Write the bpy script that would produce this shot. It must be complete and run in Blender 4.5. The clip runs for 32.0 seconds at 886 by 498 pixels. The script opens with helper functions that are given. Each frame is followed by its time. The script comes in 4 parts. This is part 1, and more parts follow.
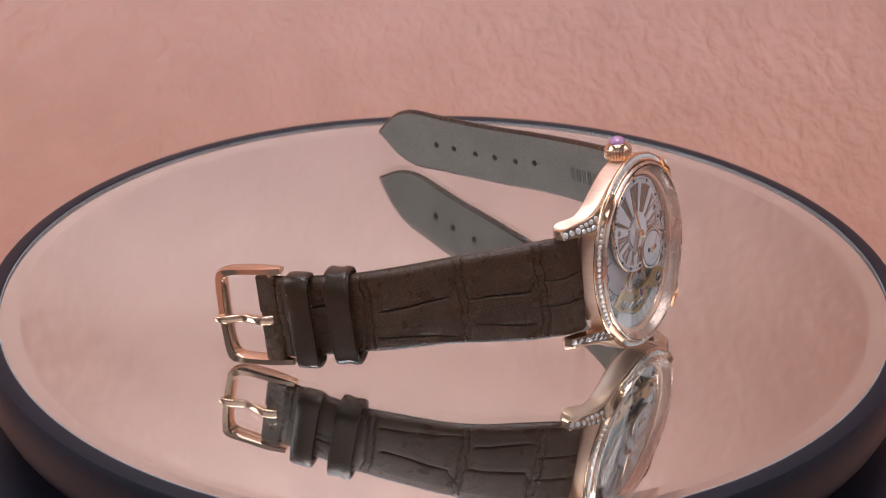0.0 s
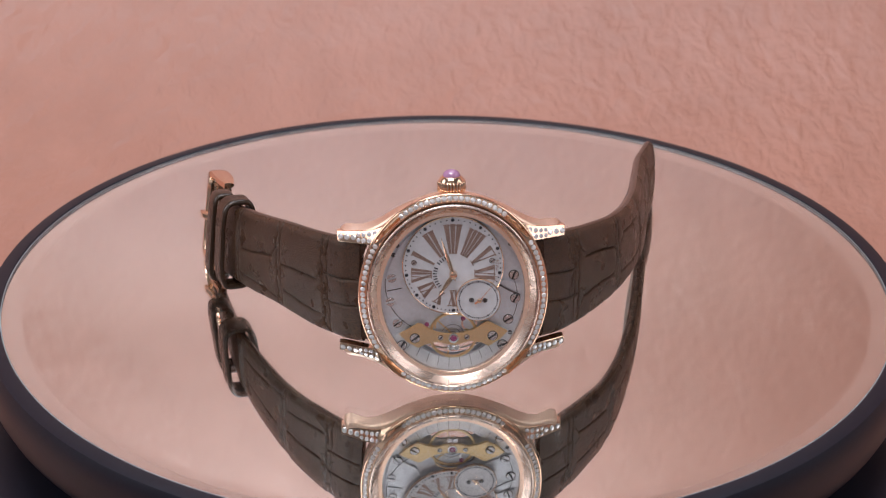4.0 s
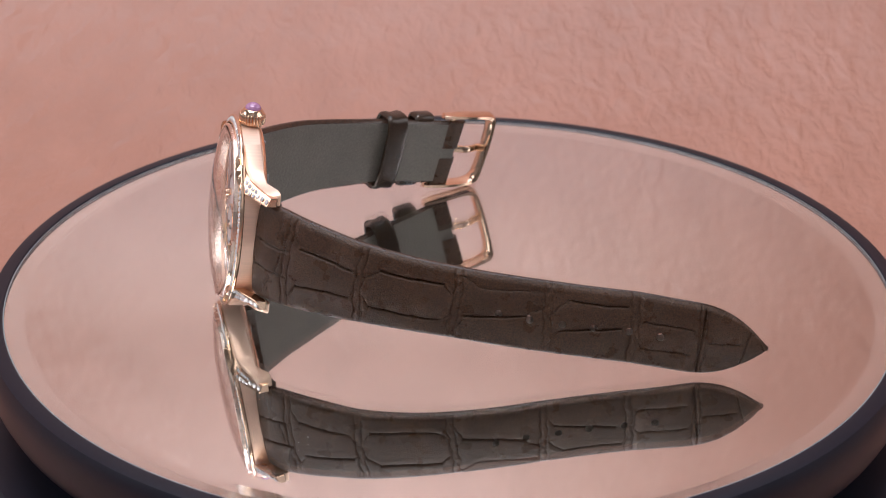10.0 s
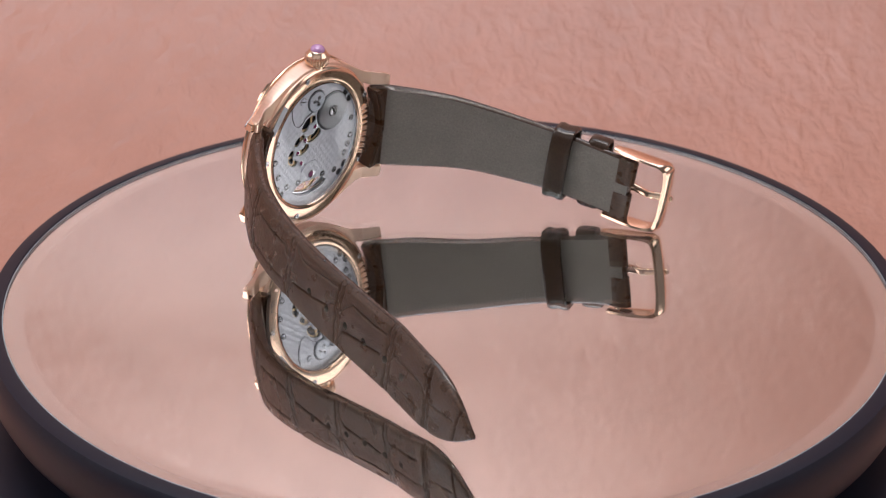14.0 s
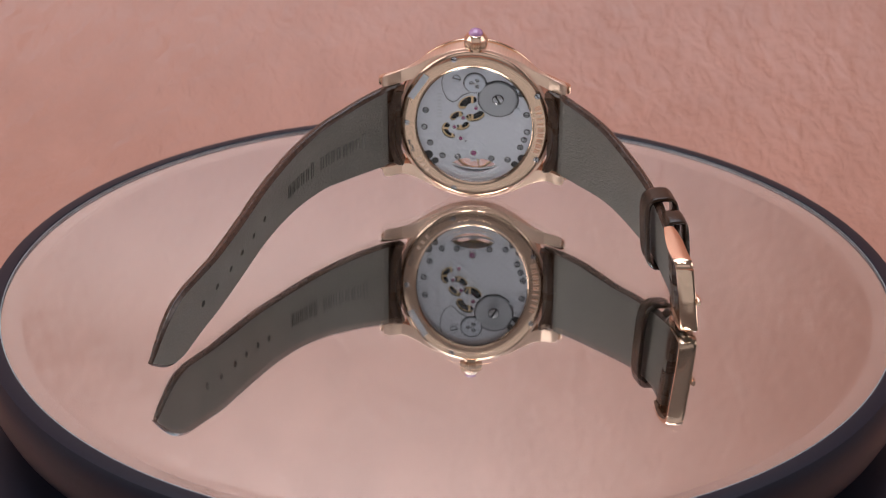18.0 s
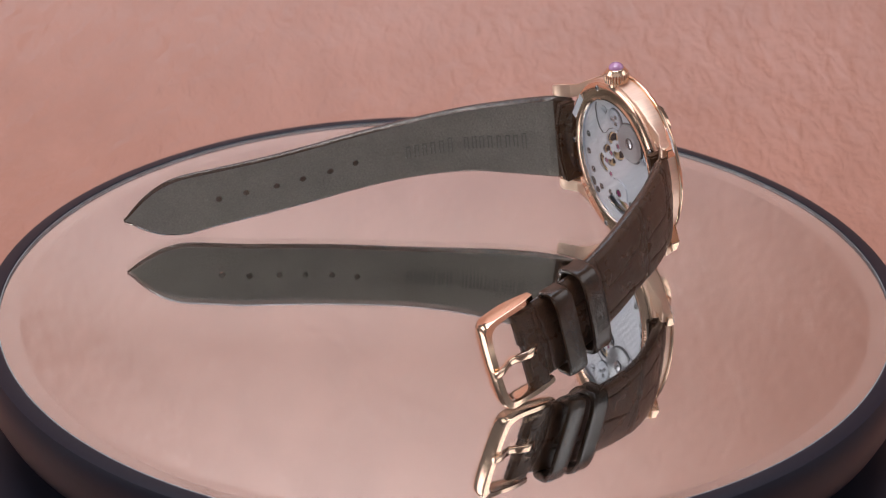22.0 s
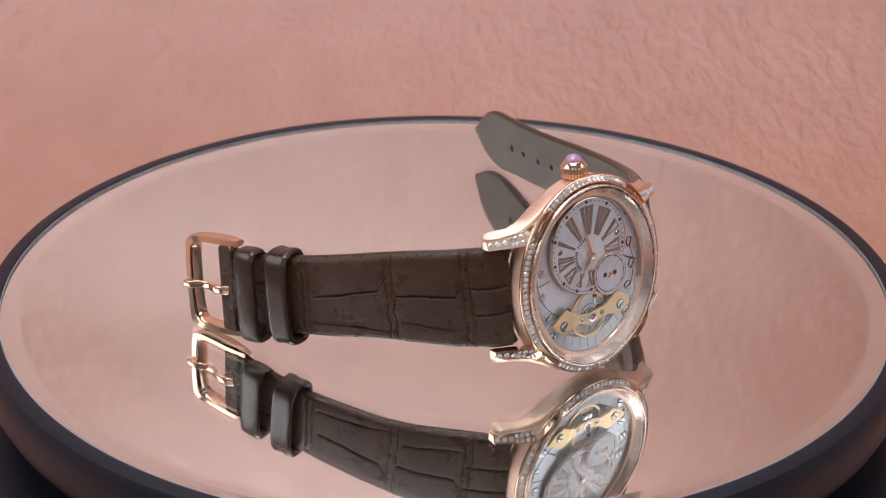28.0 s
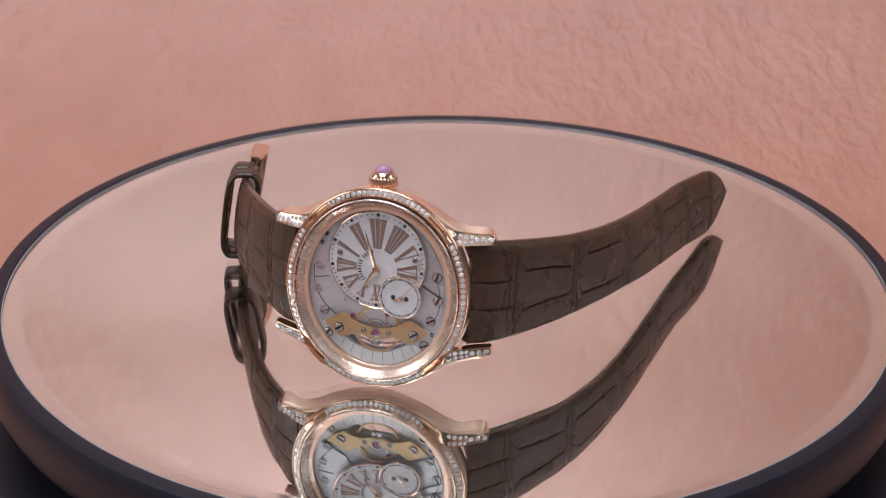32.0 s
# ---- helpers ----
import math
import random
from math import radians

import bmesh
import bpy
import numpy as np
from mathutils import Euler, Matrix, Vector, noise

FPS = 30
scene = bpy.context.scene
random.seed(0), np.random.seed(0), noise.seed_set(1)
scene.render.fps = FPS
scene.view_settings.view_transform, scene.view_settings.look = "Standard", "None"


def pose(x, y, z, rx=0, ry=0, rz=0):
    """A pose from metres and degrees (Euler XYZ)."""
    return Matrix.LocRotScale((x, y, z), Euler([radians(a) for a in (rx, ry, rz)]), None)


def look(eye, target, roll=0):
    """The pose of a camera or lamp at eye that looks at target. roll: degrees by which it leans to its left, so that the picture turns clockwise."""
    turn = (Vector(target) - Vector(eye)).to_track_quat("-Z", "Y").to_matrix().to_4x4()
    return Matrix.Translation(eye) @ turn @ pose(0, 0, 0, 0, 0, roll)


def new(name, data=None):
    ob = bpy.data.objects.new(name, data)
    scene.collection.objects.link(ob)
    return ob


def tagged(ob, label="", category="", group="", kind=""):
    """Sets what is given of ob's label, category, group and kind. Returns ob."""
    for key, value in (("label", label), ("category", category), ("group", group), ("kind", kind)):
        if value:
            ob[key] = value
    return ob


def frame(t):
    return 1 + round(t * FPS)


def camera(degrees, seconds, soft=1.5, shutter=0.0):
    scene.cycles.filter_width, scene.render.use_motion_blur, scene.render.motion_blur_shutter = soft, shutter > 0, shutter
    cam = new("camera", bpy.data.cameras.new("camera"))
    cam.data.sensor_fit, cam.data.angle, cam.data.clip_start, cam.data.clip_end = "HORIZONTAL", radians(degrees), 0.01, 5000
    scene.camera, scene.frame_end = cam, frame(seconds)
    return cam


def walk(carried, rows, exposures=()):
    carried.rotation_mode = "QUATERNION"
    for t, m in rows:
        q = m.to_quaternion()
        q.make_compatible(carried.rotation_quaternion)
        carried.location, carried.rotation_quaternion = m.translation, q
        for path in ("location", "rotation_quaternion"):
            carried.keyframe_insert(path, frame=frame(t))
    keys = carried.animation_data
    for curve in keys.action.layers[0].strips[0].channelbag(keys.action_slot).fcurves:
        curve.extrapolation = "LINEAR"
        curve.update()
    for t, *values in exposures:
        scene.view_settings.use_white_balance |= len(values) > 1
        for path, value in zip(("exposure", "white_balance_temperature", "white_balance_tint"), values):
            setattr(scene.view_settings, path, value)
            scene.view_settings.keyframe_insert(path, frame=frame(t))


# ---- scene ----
# Camera: fixed on a stand, looking down on the turntable.
cam = camera(24.95, 32.0, soft=1.0)
EYE = Vector((0.0, -0.376, 0.18800))
AHEAD = Vector((-0.00232, 0.90238, -0.43093))
VIEW = look(EYE, EYE + AHEAD, 0.457)
cam.data.dof.use_dof = True
cam.data.dof.focus_distance = 0.398
cam.data.dof.aperture_fstop = 38.0
walk(cam, [(0.0, VIEW), (32.0, VIEW)], exposures=[(0.0, 0.0), (10.0, 0.0), (13.0, 0.07), (14.5, 0.03), (16.5, -0.17), (18.0, -0.15), (20.0, -0.12), (23.0, -0.05), (25.0, 0.04), (28.0, 0.0), (32.0, 0.0)])

# ------------------------------------------------------------------ light
world = bpy.data.worlds.new("studio_air")
world.use_nodes = True
world.node_tree.nodes["Background"].inputs[0].default_value = (0.9, 0.93, 1.0, 1)
world.node_tree.nodes["Background"].inputs[1].default_value = 0.25
scene.world = world


def softbox(name, eye, target, w, h, watts, colour, spread=180):
    lamp = bpy.data.lights.new(name, "AREA")
    lamp.shape, lamp.size, lamp.size_y, lamp.energy, lamp.color = "RECTANGLE", w, h, watts, colour
    lamp.spread = radians(spread)
    ob = new(name, lamp)
    ob.matrix_world = look(eye, target)
    return ob


softbox("softbox_above", (-0.05, 0.29, 1.00), (0, 0.22, 0.0), 1.00, 0.50, 4.1, (0.72, 0.84, 1.0))
for x in (-0.27, 0.06):
    softbox("key_panel", (x, -0.22, 1.00), (0, 0.16, 0.05), 0.22, 0.24, 2.0, (1.0, 0.94, 0.92))
softbox("softbox_side", (-1.00, -0.10, 0.62), (0, 0.05, 0), 0.70, 0.60, 3.3, (0.98, 0.95, 0.98))
softbox("softbox_right", (1.00, -0.10, 0.66), (0, 0.05, 0), 0.70, 0.60, 2.3, (0.98, 0.95, 0.98))
# broad dim fill, added in front to lift gold, crystal and back plate
softbox("front_fill", (0.0, -1.25, 0.95), (0, 0, 0.05), 2.2, 1.00, 3.0, (0.98, 0.96, 1.0))
# unseen fill, added to brighten the upper hide and its mirror image
softbox("upper_hide_fill", (-0.10, -0.06, 0.90), (-0.03, 0.40, 0.56), 0.30, 0.26, 0.41, (0.95, 0.93, 1.0), 62)


# ------------------------------------------------------------------ materials
def surface(name, base, rough=0.5, metal=0.0, grain=0.0, scale=400.0, blotch=0.0, blotch_scale=40.0, bump=0.0, bump_scale=None,
            stretch=(1, 1, 1), spec=0.5, rough_var=0.0, coat=0.0, depth=0.00005):
    m = bpy.data.materials.new(name)
    m.use_nodes = True
    nt = m.node_tree
    b = nt.nodes["Principled BSDF"]
    b.inputs["Base Color"].default_value = (*base, 1)
    b.inputs["Roughness"].default_value = rough
    b.inputs["Metallic"].default_value = metal
    b.inputs["Specular IOR Level"].default_value = spec
    b.inputs["Coat Weight"].default_value = coat
    b.inputs["Coat Roughness"].default_value = 0.12 if coat >= 0.3 else 0.25
    tc = nt.nodes.new("ShaderNodeTexCoord")
    mp = nt.nodes.new("ShaderNodeMapping")
    mp.inputs["Scale"].default_value = stretch
    nt.links.new(tc.outputs["Object"], mp.inputs[0])

    def noise_tex(s, detail=4):
        n = nt.nodes.new("ShaderNodeTexNoise")
        n.inputs["Scale"].default_value, n.inputs["Detail"].default_value = s, detail
        nt.links.new(mp.outputs[0], n.inputs["Vector"])
        return n.outputs["Fac"]

    if grain or blotch:
        col = None
        for amount, s in ((grain, scale), (blotch, blotch_scale)):
            if not amount:
                continue
            r = nt.nodes.new("ShaderNodeMapRange")
            r.inputs[1].default_value, r.inputs[2].default_value = 0.3, 0.7
            r.inputs[3].default_value, r.inputs[4].default_value = 1 - amount, 1 + amount
            nt.links.new(noise_tex(s), r.inputs[0])
            mul = nt.nodes.new("ShaderNodeVectorMath")
            mul.operation = "SCALE"
            if col is None:
                mul.inputs[0].default_value = base
            else:
                nt.links.new(col, mul.inputs[0])
            nt.links.new(r.outputs[0], mul.inputs["Scale"])
            col = mul.outputs[0]
        nt.links.new(col, b.inputs["Base Color"])
    if rough_var:
        r = nt.nodes.new("ShaderNodeMapRange")
        r.inputs[1].default_value, r.inputs[2].default_value = 0.3, 0.7
        r.inputs[3].default_value, r.inputs[4].default_value = max(0, rough - rough_var), rough + rough_var
        nt.links.new(noise_tex(blotch_scale * 1.7), r.inputs[0])
        nt.links.new(r.outputs[0], b.inputs["Roughness"])
    if bump:
        bp = nt.nodes.new("ShaderNodeBump")
        bp.inputs["Strength"].default_value, bp.inputs["Distance"].default_value = bump, depth
        nt.links.new(noise_tex(bump_scale or scale, 5), bp.inputs["Height"])
        nt.links.new(bp.outputs[0], b.inputs["Normal"])
    return m


def glass(name, colour=(1, 1, 1), ior=1.5, rough=0.0):
    m = bpy.data.materials.new(name)
    m.use_nodes = True
    b = m.node_tree.nodes["Principled BSDF"]
    b.inputs["Base Color"].default_value = (*colour, 1)
    b.inputs["Transmission Weight"].default_value = 1
    b.inputs["Roughness"].default_value = rough
    b.inputs["IOR"].default_value = ior
    return m


def leather_sheet():
    """Pinkish tan hide with soft vertical creases, finer wrinkles and a pebbled grain."""
    m = bpy.data.materials.new("tan_hide")
    m.use_nodes = True
    nt = m.node_tree
    b = nt.nodes["Principled BSDF"]
    tc = nt.nodes.new("ShaderNodeTexCoord")

    def mapped(sx, sy, sz, rz):
        mp = nt.nodes.new("ShaderNodeMapping")
        mp.inputs["Scale"].default_value = (sx, sy, sz)
        mp.inputs["Rotation"].default_value = (0, 0, radians(rz))
        nt.links.new(tc.outputs["UV"], mp.inputs[0])
        return mp.outputs[0]

    def tex(vec, s, detail, warp):
        n = nt.nodes.new("ShaderNodeTexNoise")
        n.inputs["Scale"].default_value, n.inputs["Detail"].default_value, n.inputs["Distortion"].default_value = s, detail, warp
        nt.links.new(vec, n.inputs["Vector"])
        return n.outputs["Fac"]

    crease = tex(mapped(1.0, 0.6, 1, 24), 105, 2.5, 0.4)
    wrinkle = tex(mapped(1.0, 0.6, 1, -32), 210, 2.5, 0.45)
    pebble = tex(mapped(1, 1, 1, 0), 700, 3, 0.3)
    # the hide is puckered most where it lies flat and starts to bend, and hangs smoother above
    sep, bend = nt.nodes.new("ShaderNodeSeparateXYZ"), nt.nodes.new("ShaderNodeMapRange")
    nt.links.new(tc.outputs["UV"], sep.inputs[0])
    bend.inputs[1].default_value, bend.inputs[2].default_value = 0.82, 0.98
    bend.inputs[3].default_value, bend.inputs[4].default_value = 1.0, 0.34
    nt.links.new(sep.outputs[1], bend.inputs[0])
    normal = None
    for fac, strength, dist in ((crease, 0.30, 0.0026), (wrinkle, 0.8, 0.0012), (pebble, 0.35, 0.0003)):
        bp = nt.nodes.new("ShaderNodeBump")
        bp.inputs["Distance"].default_value = dist
        scale = nt.nodes.new("ShaderNodeMath")
        scale.operation = "MULTIPLY"
        scale.inputs[1].default_value = strength
        nt.links.new(bend.outputs[0], scale.inputs[0])
        nt.links.new(scale.outputs[0], bp.inputs["Strength"])
        nt.links.new(fac, bp.inputs["Height"])
        if normal:
            nt.links.new(normal, bp.inputs["Normal"])
        normal = bp.outputs[0]
    nt.links.new(normal, b.inputs["Normal"])
    ramp = nt.nodes.new("ShaderNodeValToRGB")
    ramp.color_ramp.elements[0].position, ramp.color_ramp.elements[1].position = 0.3, 0.7
    ramp.color_ramp.elements[0].color = (0.476, 0.226, 0.165, 1)
    ramp.color_ramp.elements[1].color = (0.536, 0.261, 0.194, 1)
    nt.links.new(tex(mapped(1, 0.7, 1, 0), 40, 5, 0.5), ramp.inputs[0])
    nt.links.new(ramp.outputs[0], b.inputs["Base Color"])
    b.inputs["Roughness"].default_value = 0.42
    b.inputs["Specular IOR Level"].default_value = 0.88
    return m


ROSE = (0.92, 0.665, 0.49)
M = {
    "gold": surface("rose_gold_polished", ROSE, 0.13, 1.0, rough_var=0.03, blotch_scale=300),
    "satin": surface("rose_gold_satin", (0.96, 0.71, 0.55), 0.38, 1.0, rough_var=0.04, blotch_scale=300),
    "flange": surface("pale_rose_satin", (0.91, 0.75, 0.66), 0.26, 1.0, rough_var=0.04, blotch_scale=300),
    "brushed": surface("rose_gold_brushed", (0.96, 0.70, 0.56), 0.50, 1.0, grain=0.05, scale=2500, bump=0.25, bump_scale=2500, stretch=(1, 1, 0.08), depth=0.00001),
    "yellow": surface("yellow_gold", (0.84, 0.63, 0.36), 0.28, 1.0, grain=0.06, scale=2500, bump=0.2, bump_scale=4000, depth=0.00001),
    "steel": surface("rhodium_plate", (0.66, 0.70, 0.77), 0.38, 0.75, grain=0.06, scale=1500, bump=0.25, bump_scale=3000, depth=0.00001),
    "screw_steel": surface("screw_steel", (0.62, 0.63, 0.66), 0.26, 1.0),
    "steel_dark": surface("shaded_steel", (0.16, 0.165, 0.18), 0.28, 1.0, grain=0.08, scale=1500),
    "steel_bright": surface("polished_steel", (0.80, 0.81, 0.83), 0.12, 1.0),
    "frosted": surface("frosted_rhodium", (0.64, 0.66, 0.70), 0.50, 0.5, grain=0.08, scale=5000, bump=0.5, bump_scale=6000, depth=0.00002),
    # flat black that stands for shade in slots, grooves and wells
    "recess": surface("recess_shade_black", (0.02, 0.02, 0.022), 0.4),
    "pearl": surface("mother_of_pearl", (0.56, 0.572, 0.62), 0.24, 0.0, grain=0.04, scale=700, blotch=0.13, blotch_scale=190, coat=0.5),
    "numeral": surface("brown_gold_ink", (0.27, 0.19, 0.165), 0.34, 0.3, grain=0.12, scale=1800),
    "ink": surface("dark_blue_ink", (0.02, 0.022, 0.035), 0.3),
    "diamond": surface("cut_diamond", (0.94, 0.95, 0.98), 0.08, 0.45, spec=1.0, coat=1.0),
    "ruby": surface("pink_purple_sapphire", (0.52, 0.26, 0.50), 0.04, 0.0, spec=1.0, coat=1.0),
    "jewel": surface("red_violet_jewel", (0.30, 0.05, 0.16), 0.08, spec=0.9, coat=1.0),
    "strap": surface("brown_alligator", (0.064, 0.0305, 0.016), 0.31, 0.0, spec=0.40, grain=0.6, scale=3200, blotch=0.16, blotch_scale=160, bump=1.0, bump_scale=3600, depth=0.00017, rough_var=0.08, coat=0.06),
    "edge": surface("lacquered_dark_edge", (0.054, 0.029, 0.020), 0.18, grain=0.45, scale=1500, spec=0.5, coat=0.3, bump=1.0, bump_scale=900, depth=0.00013),
    # lining colour darkened to carry the shading of the pressed marks
    "pressed": surface("relief_shade_calf", (0.115, 0.106, 0.092), 0.32, 0.0, spec=0.5, grain=0.14, scale=2500),
    "lining": surface("grey_green_calf", (0.174, 0.155, 0.134), 0.46, 0.0, spec=0.5, grain=0.14, scale=2500, blotch=0.08, blotch_scale=120, bump=1.0, bump_scale=1900, depth=0.00022),
    "loop": surface("dark_brown_keeper_hide", (0.040, 0.022, 0.013), 0.21, spec=0.6, grain=0.25, scale=3000, blotch=0.12, blotch_scale=250, bump=0.4, bump_scale=3200, depth=0.00008),
    "platter": surface("satin_black_plastic", (0.010, 0.012, 0.023), 0.40, spec=0.32, grain=0.1, scale=1200, bump=0.1, bump_scale=900),
    "rubber": surface("black_rubber", (0.012, 0.012, 0.013), 0.6, grain=0.15, scale=900),
    "silver": surface("silvering", (0.94, 0.93, 0.92), 0.0, 1.0),
    "glass_edge": surface("ground_green_glass_edge", (0.33, 0.38, 0.41), 0.28, grain=0.1, scale=700, spec=0.6),
    "dust": surface("pale_dust", (0.7, 0.68, 0.66), 0.8, grain=0.2, scale=4000),
    "film": surface("bluish_protective_film", (0.60, 0.63, 0.68), 0.35, grain=0.05, scale=900),
    "wall": surface("studio_wall_paint", (0.60, 0.60, 0.61), 0.8, grain=0.02, scale=30, blotch=0.03, blotch_scale=2),
    "hide": leather_sheet(),
    "glass": glass("sapphire_glass", (1, 1, 1), 1.3),
    "bevel_glass": glass("ground_bevel_glass", (0.985, 0.995, 0.99), 1.5, 0.10),
    "plate_glass": glass("mirror_plate_glass", (0.985, 0.995, 0.99), 1.5),
}


# ------------------------------------------------------------------ mesh helpers (watch parts are written in millimetres)
MM = 0.001


def put(name, me, material, parent, label=""):
    ob = new(name, me)
    me.materials.append(M[material])
    ob.parent = parent
    if label:
        tagged(ob, label)
    return ob


def solid(name, verts, faces, material, parent, label="", smooth=True, angle=32, k=MM):
    me = bpy.data.meshes.new(name)
    me.from_pydata([(x * k, y * k, z * k) for x, y, z in verts], [], faces)
    me.validate()
    bm = bmesh.new()
    bm.from_mesh(me)
    bmesh.ops.recalc_face_normals(bm, faces=bm.faces)
    bm.to_mesh(me)
    bm.free()
    if smooth:
        me.shade_smooth()
        me.set_sharp_from_angle(angle=radians(angle))
    return put(name, me, material, parent, label)


def loft(rings, closed_path=False, caps=True):
    """Faces between rings of equal length."""
    n, verts, faces = len(rings[0]), [], []
    for r in rings:
        verts += [tuple(p) for p in r]
    m = len(rings)
    for i in range(m if closed_path else m - 1):
        for j in range(n):
            a, b = i * n + j, i * n + (j + 1) % n
            c, d = ((i + 1) % m) * n + (j + 1) % n, ((i + 1) % m) * n + j
            faces.append((a, b, c, d))
    if caps and not closed_path:
        faces += [tuple(range(n - 1, -1, -1)), tuple(range((m - 1) * n, m * n))]
    return verts, faces


def oval(name, profile, material, parent, label="", cx=0, cy=0, seg=128, closed=False, caps=False, angle=32):
    """Turned oval part: profile rows are (half width, half height, z)."""
    rings = [[(cx + a * math.cos(2 * math.pi * j / seg), cy + b * math.sin(2 * math.pi * j / seg), z) for j in range(seg)] for a, b, z in profile]
    v, f = loft(rings, closed, caps)
    return solid(name, v, f, material, parent, label, angle=angle)


def disc(name, x, y, z0, z1, r, material, parent, label="", seg=40, bevel=0.0):
    b = bevel
    prof = [(r, r, z0), (r, r, z1 - b)] + ([(r - b, r - b, z1)] if b else [])
    return oval(name, prof, material, parent, label, x, y, seg, caps=True)


def prism(name, outer, holes, z0, z1, material, parent, label="", bevel=0.0):
    bm = bmesh.new()
    edges = []
    for lp in [outer] + list(holes):
        vs = [bm.verts.new((x * MM, y * MM, z0 * MM)) for x, y in lp]
        edges += [bm.edges.new((vs[i], vs[(i + 1) % len(vs)])) for i in range(len(vs))]
    bmesh.ops.triangle_fill(bm, use_beauty=True, use_dissolve=False, edges=edges)
    ext = bmesh.ops.extrude_face_region(bm, geom=bm.faces[:])
    bmesh.ops.translate(bm, vec=(0, 0, (z1 - z0) * MM), verts=[g for g in ext["geom"] if isinstance(g, bmesh.types.BMVert)])
    bmesh.ops.recalc_face_normals(bm, faces=bm.faces)
    if bevel:
        rim = [e for e in bm.edges if len(e.link_faces) == 2 and e.calc_face_angle() > 1.0]
        bmesh.ops.bevel(bm, geom=rim, offset=bevel * MM, segments=2, affect="EDGES", clamp_overlap=True)
    me = bpy.data.meshes.new(name)
    bm.to_mesh(me)
    bm.free()
    me.shade_smooth()
    me.set_sharp_from_angle(angle=radians(30))
    return put(name, me, material, parent, label)


def arc(cx, cy, rx, ry, a0, a1, n=40):
    return [(cx + rx * math.cos(radians(a0 + (a1 - a0) * i / n)), cy + ry * math.sin(radians(a0 + (a1 - a0) * i / n))) for i in range(n + 1)]


def ring2d(cx, cy, rx, ry, n=72):
    return arc(cx, cy, rx, ry, 0, 360 * (n - 1) / n, n - 1)


def box_mesh(name, bars, material, parent, label="", k=MM):
    """One mesh of flat-topped quads; each bar is four (x, y) corners, z0 and z1."""
    v, f = [], []
    for q, z0, z1 in bars:
        o = len(v)
        v += [(x, y, z0) for x, y in q] + [(x, y, z1) for x, y in q]
        f += [(o, o + 1, o + 2, o + 3), (o + 4, o + 5, o + 6, o + 7)] + [(o + i, o + (i + 1) % 4, o + 4 + (i + 1) % 4, o + 4 + i) for i in range(4)]
    return solid(name, v, f, material, parent, label, smooth=False, k=k)


def tube(name, path, radii, material, parent, label="", seg=14, up=(0, 0, 1), closed=False):
    """A bar of oval section swept along a path; radii: (across, along up) for each point or one for all."""
    P = [Vector(p) for p in path]
    n, rings, up = len(P), [], Vector(up)
    for i, p in enumerate(P):
        a = P[(i - 1) % n] if closed or i else P[0]
        b = P[(i + 1) % n] if closed or i < n - 1 else P[-1]
        t = (b - a).normalized()
        s = t.cross(up).normalized()
        q = s.cross(t).normalized()
        ra, rb = radii[i] if isinstance(radii, list) else radii
        ring = []
        for j in range(seg):
            c, d = math.cos(2 * math.pi * j / seg), math.sin(2 * math.pi * j / seg)
            e = 0.55
            c, d = math.copysign(abs(c) ** e, c), math.copysign(abs(d) ** e, d)
            ring.append(p + s * ra * c + q * rb * d)
        rings.append(ring)
    v, f = loft(rings, closed, True)
    return solid(name, v, f, material, parent, label, angle=40)


def spline(points, n):
    """Catmull-Rom through rows of numbers, resampled evenly along the first two columns."""
    p = np.array(points, float)
    q = np.vstack([2 * p[0] - p[1], p, 2 * p[-1] - p[-2]])
    out = []
    for i in range(1, len(q) - 2):
        for t in np.linspace(0, 1, 40, endpoint=False):
            a, b, c, d = q[i - 1], q[i], q[i + 1], q[i + 2]
            out.append(0.5 * (2 * b + (c - a) * t + (2 * a - 5 * b + 4 * c - d) * t * t + (3 * b - a - 3 * c + d) * t ** 3))
    out.append(p[-1])
    out = np.array(out)
    s = np.concatenate([[0], np.cumsum(np.hypot(*np.diff(out[:, :2], axis=0).T))])
    u = np.linspace(0, s[-1], n)
    return u, np.stack([np.interp(u, s, out[:, k]) for k in range(p.shape[1])], 1)


# ------------------------------------------------------------------ the room and the backdrop
def room():
    """Plain studio walls and ceiling that close the place round the table."""
    w, d, z0, z1, t = 1.6, 1.6, -0.75, 1.7, 0.08
    for name, x0, x1, y0, y1 in (("wall_north", -w, w, d, d + t), ("wall_south", -w, w, -d - t, -d), ("wall_east", w, w + t, -d, d), ("wall_west", -w - t, -w, -d, d)):
        tagged(box_mesh(name, [(((x0, y0), (x1, y0), (x1, y1), (x0, y1)), z0, z1)], "wall", None, k=1), "plain grey painted studio wall", "wall", kind="structure")
    full = ((-w - t, -d - t), (w + t, -d - t), (w + t, d + t), (-w - t, d + t))
    tagged(box_mesh("ceiling", [(full, z1, z1 + t)], "wall", None, k=1), "plain grey painted studio ceiling", "ceiling", kind="structure")
    tagged(box_mesh("floor", [(full, z0 - t, z0)], "wall", None, k=1), "plain grey studio floor below the table", "floor", kind="structure")


FLOOR = -0.034


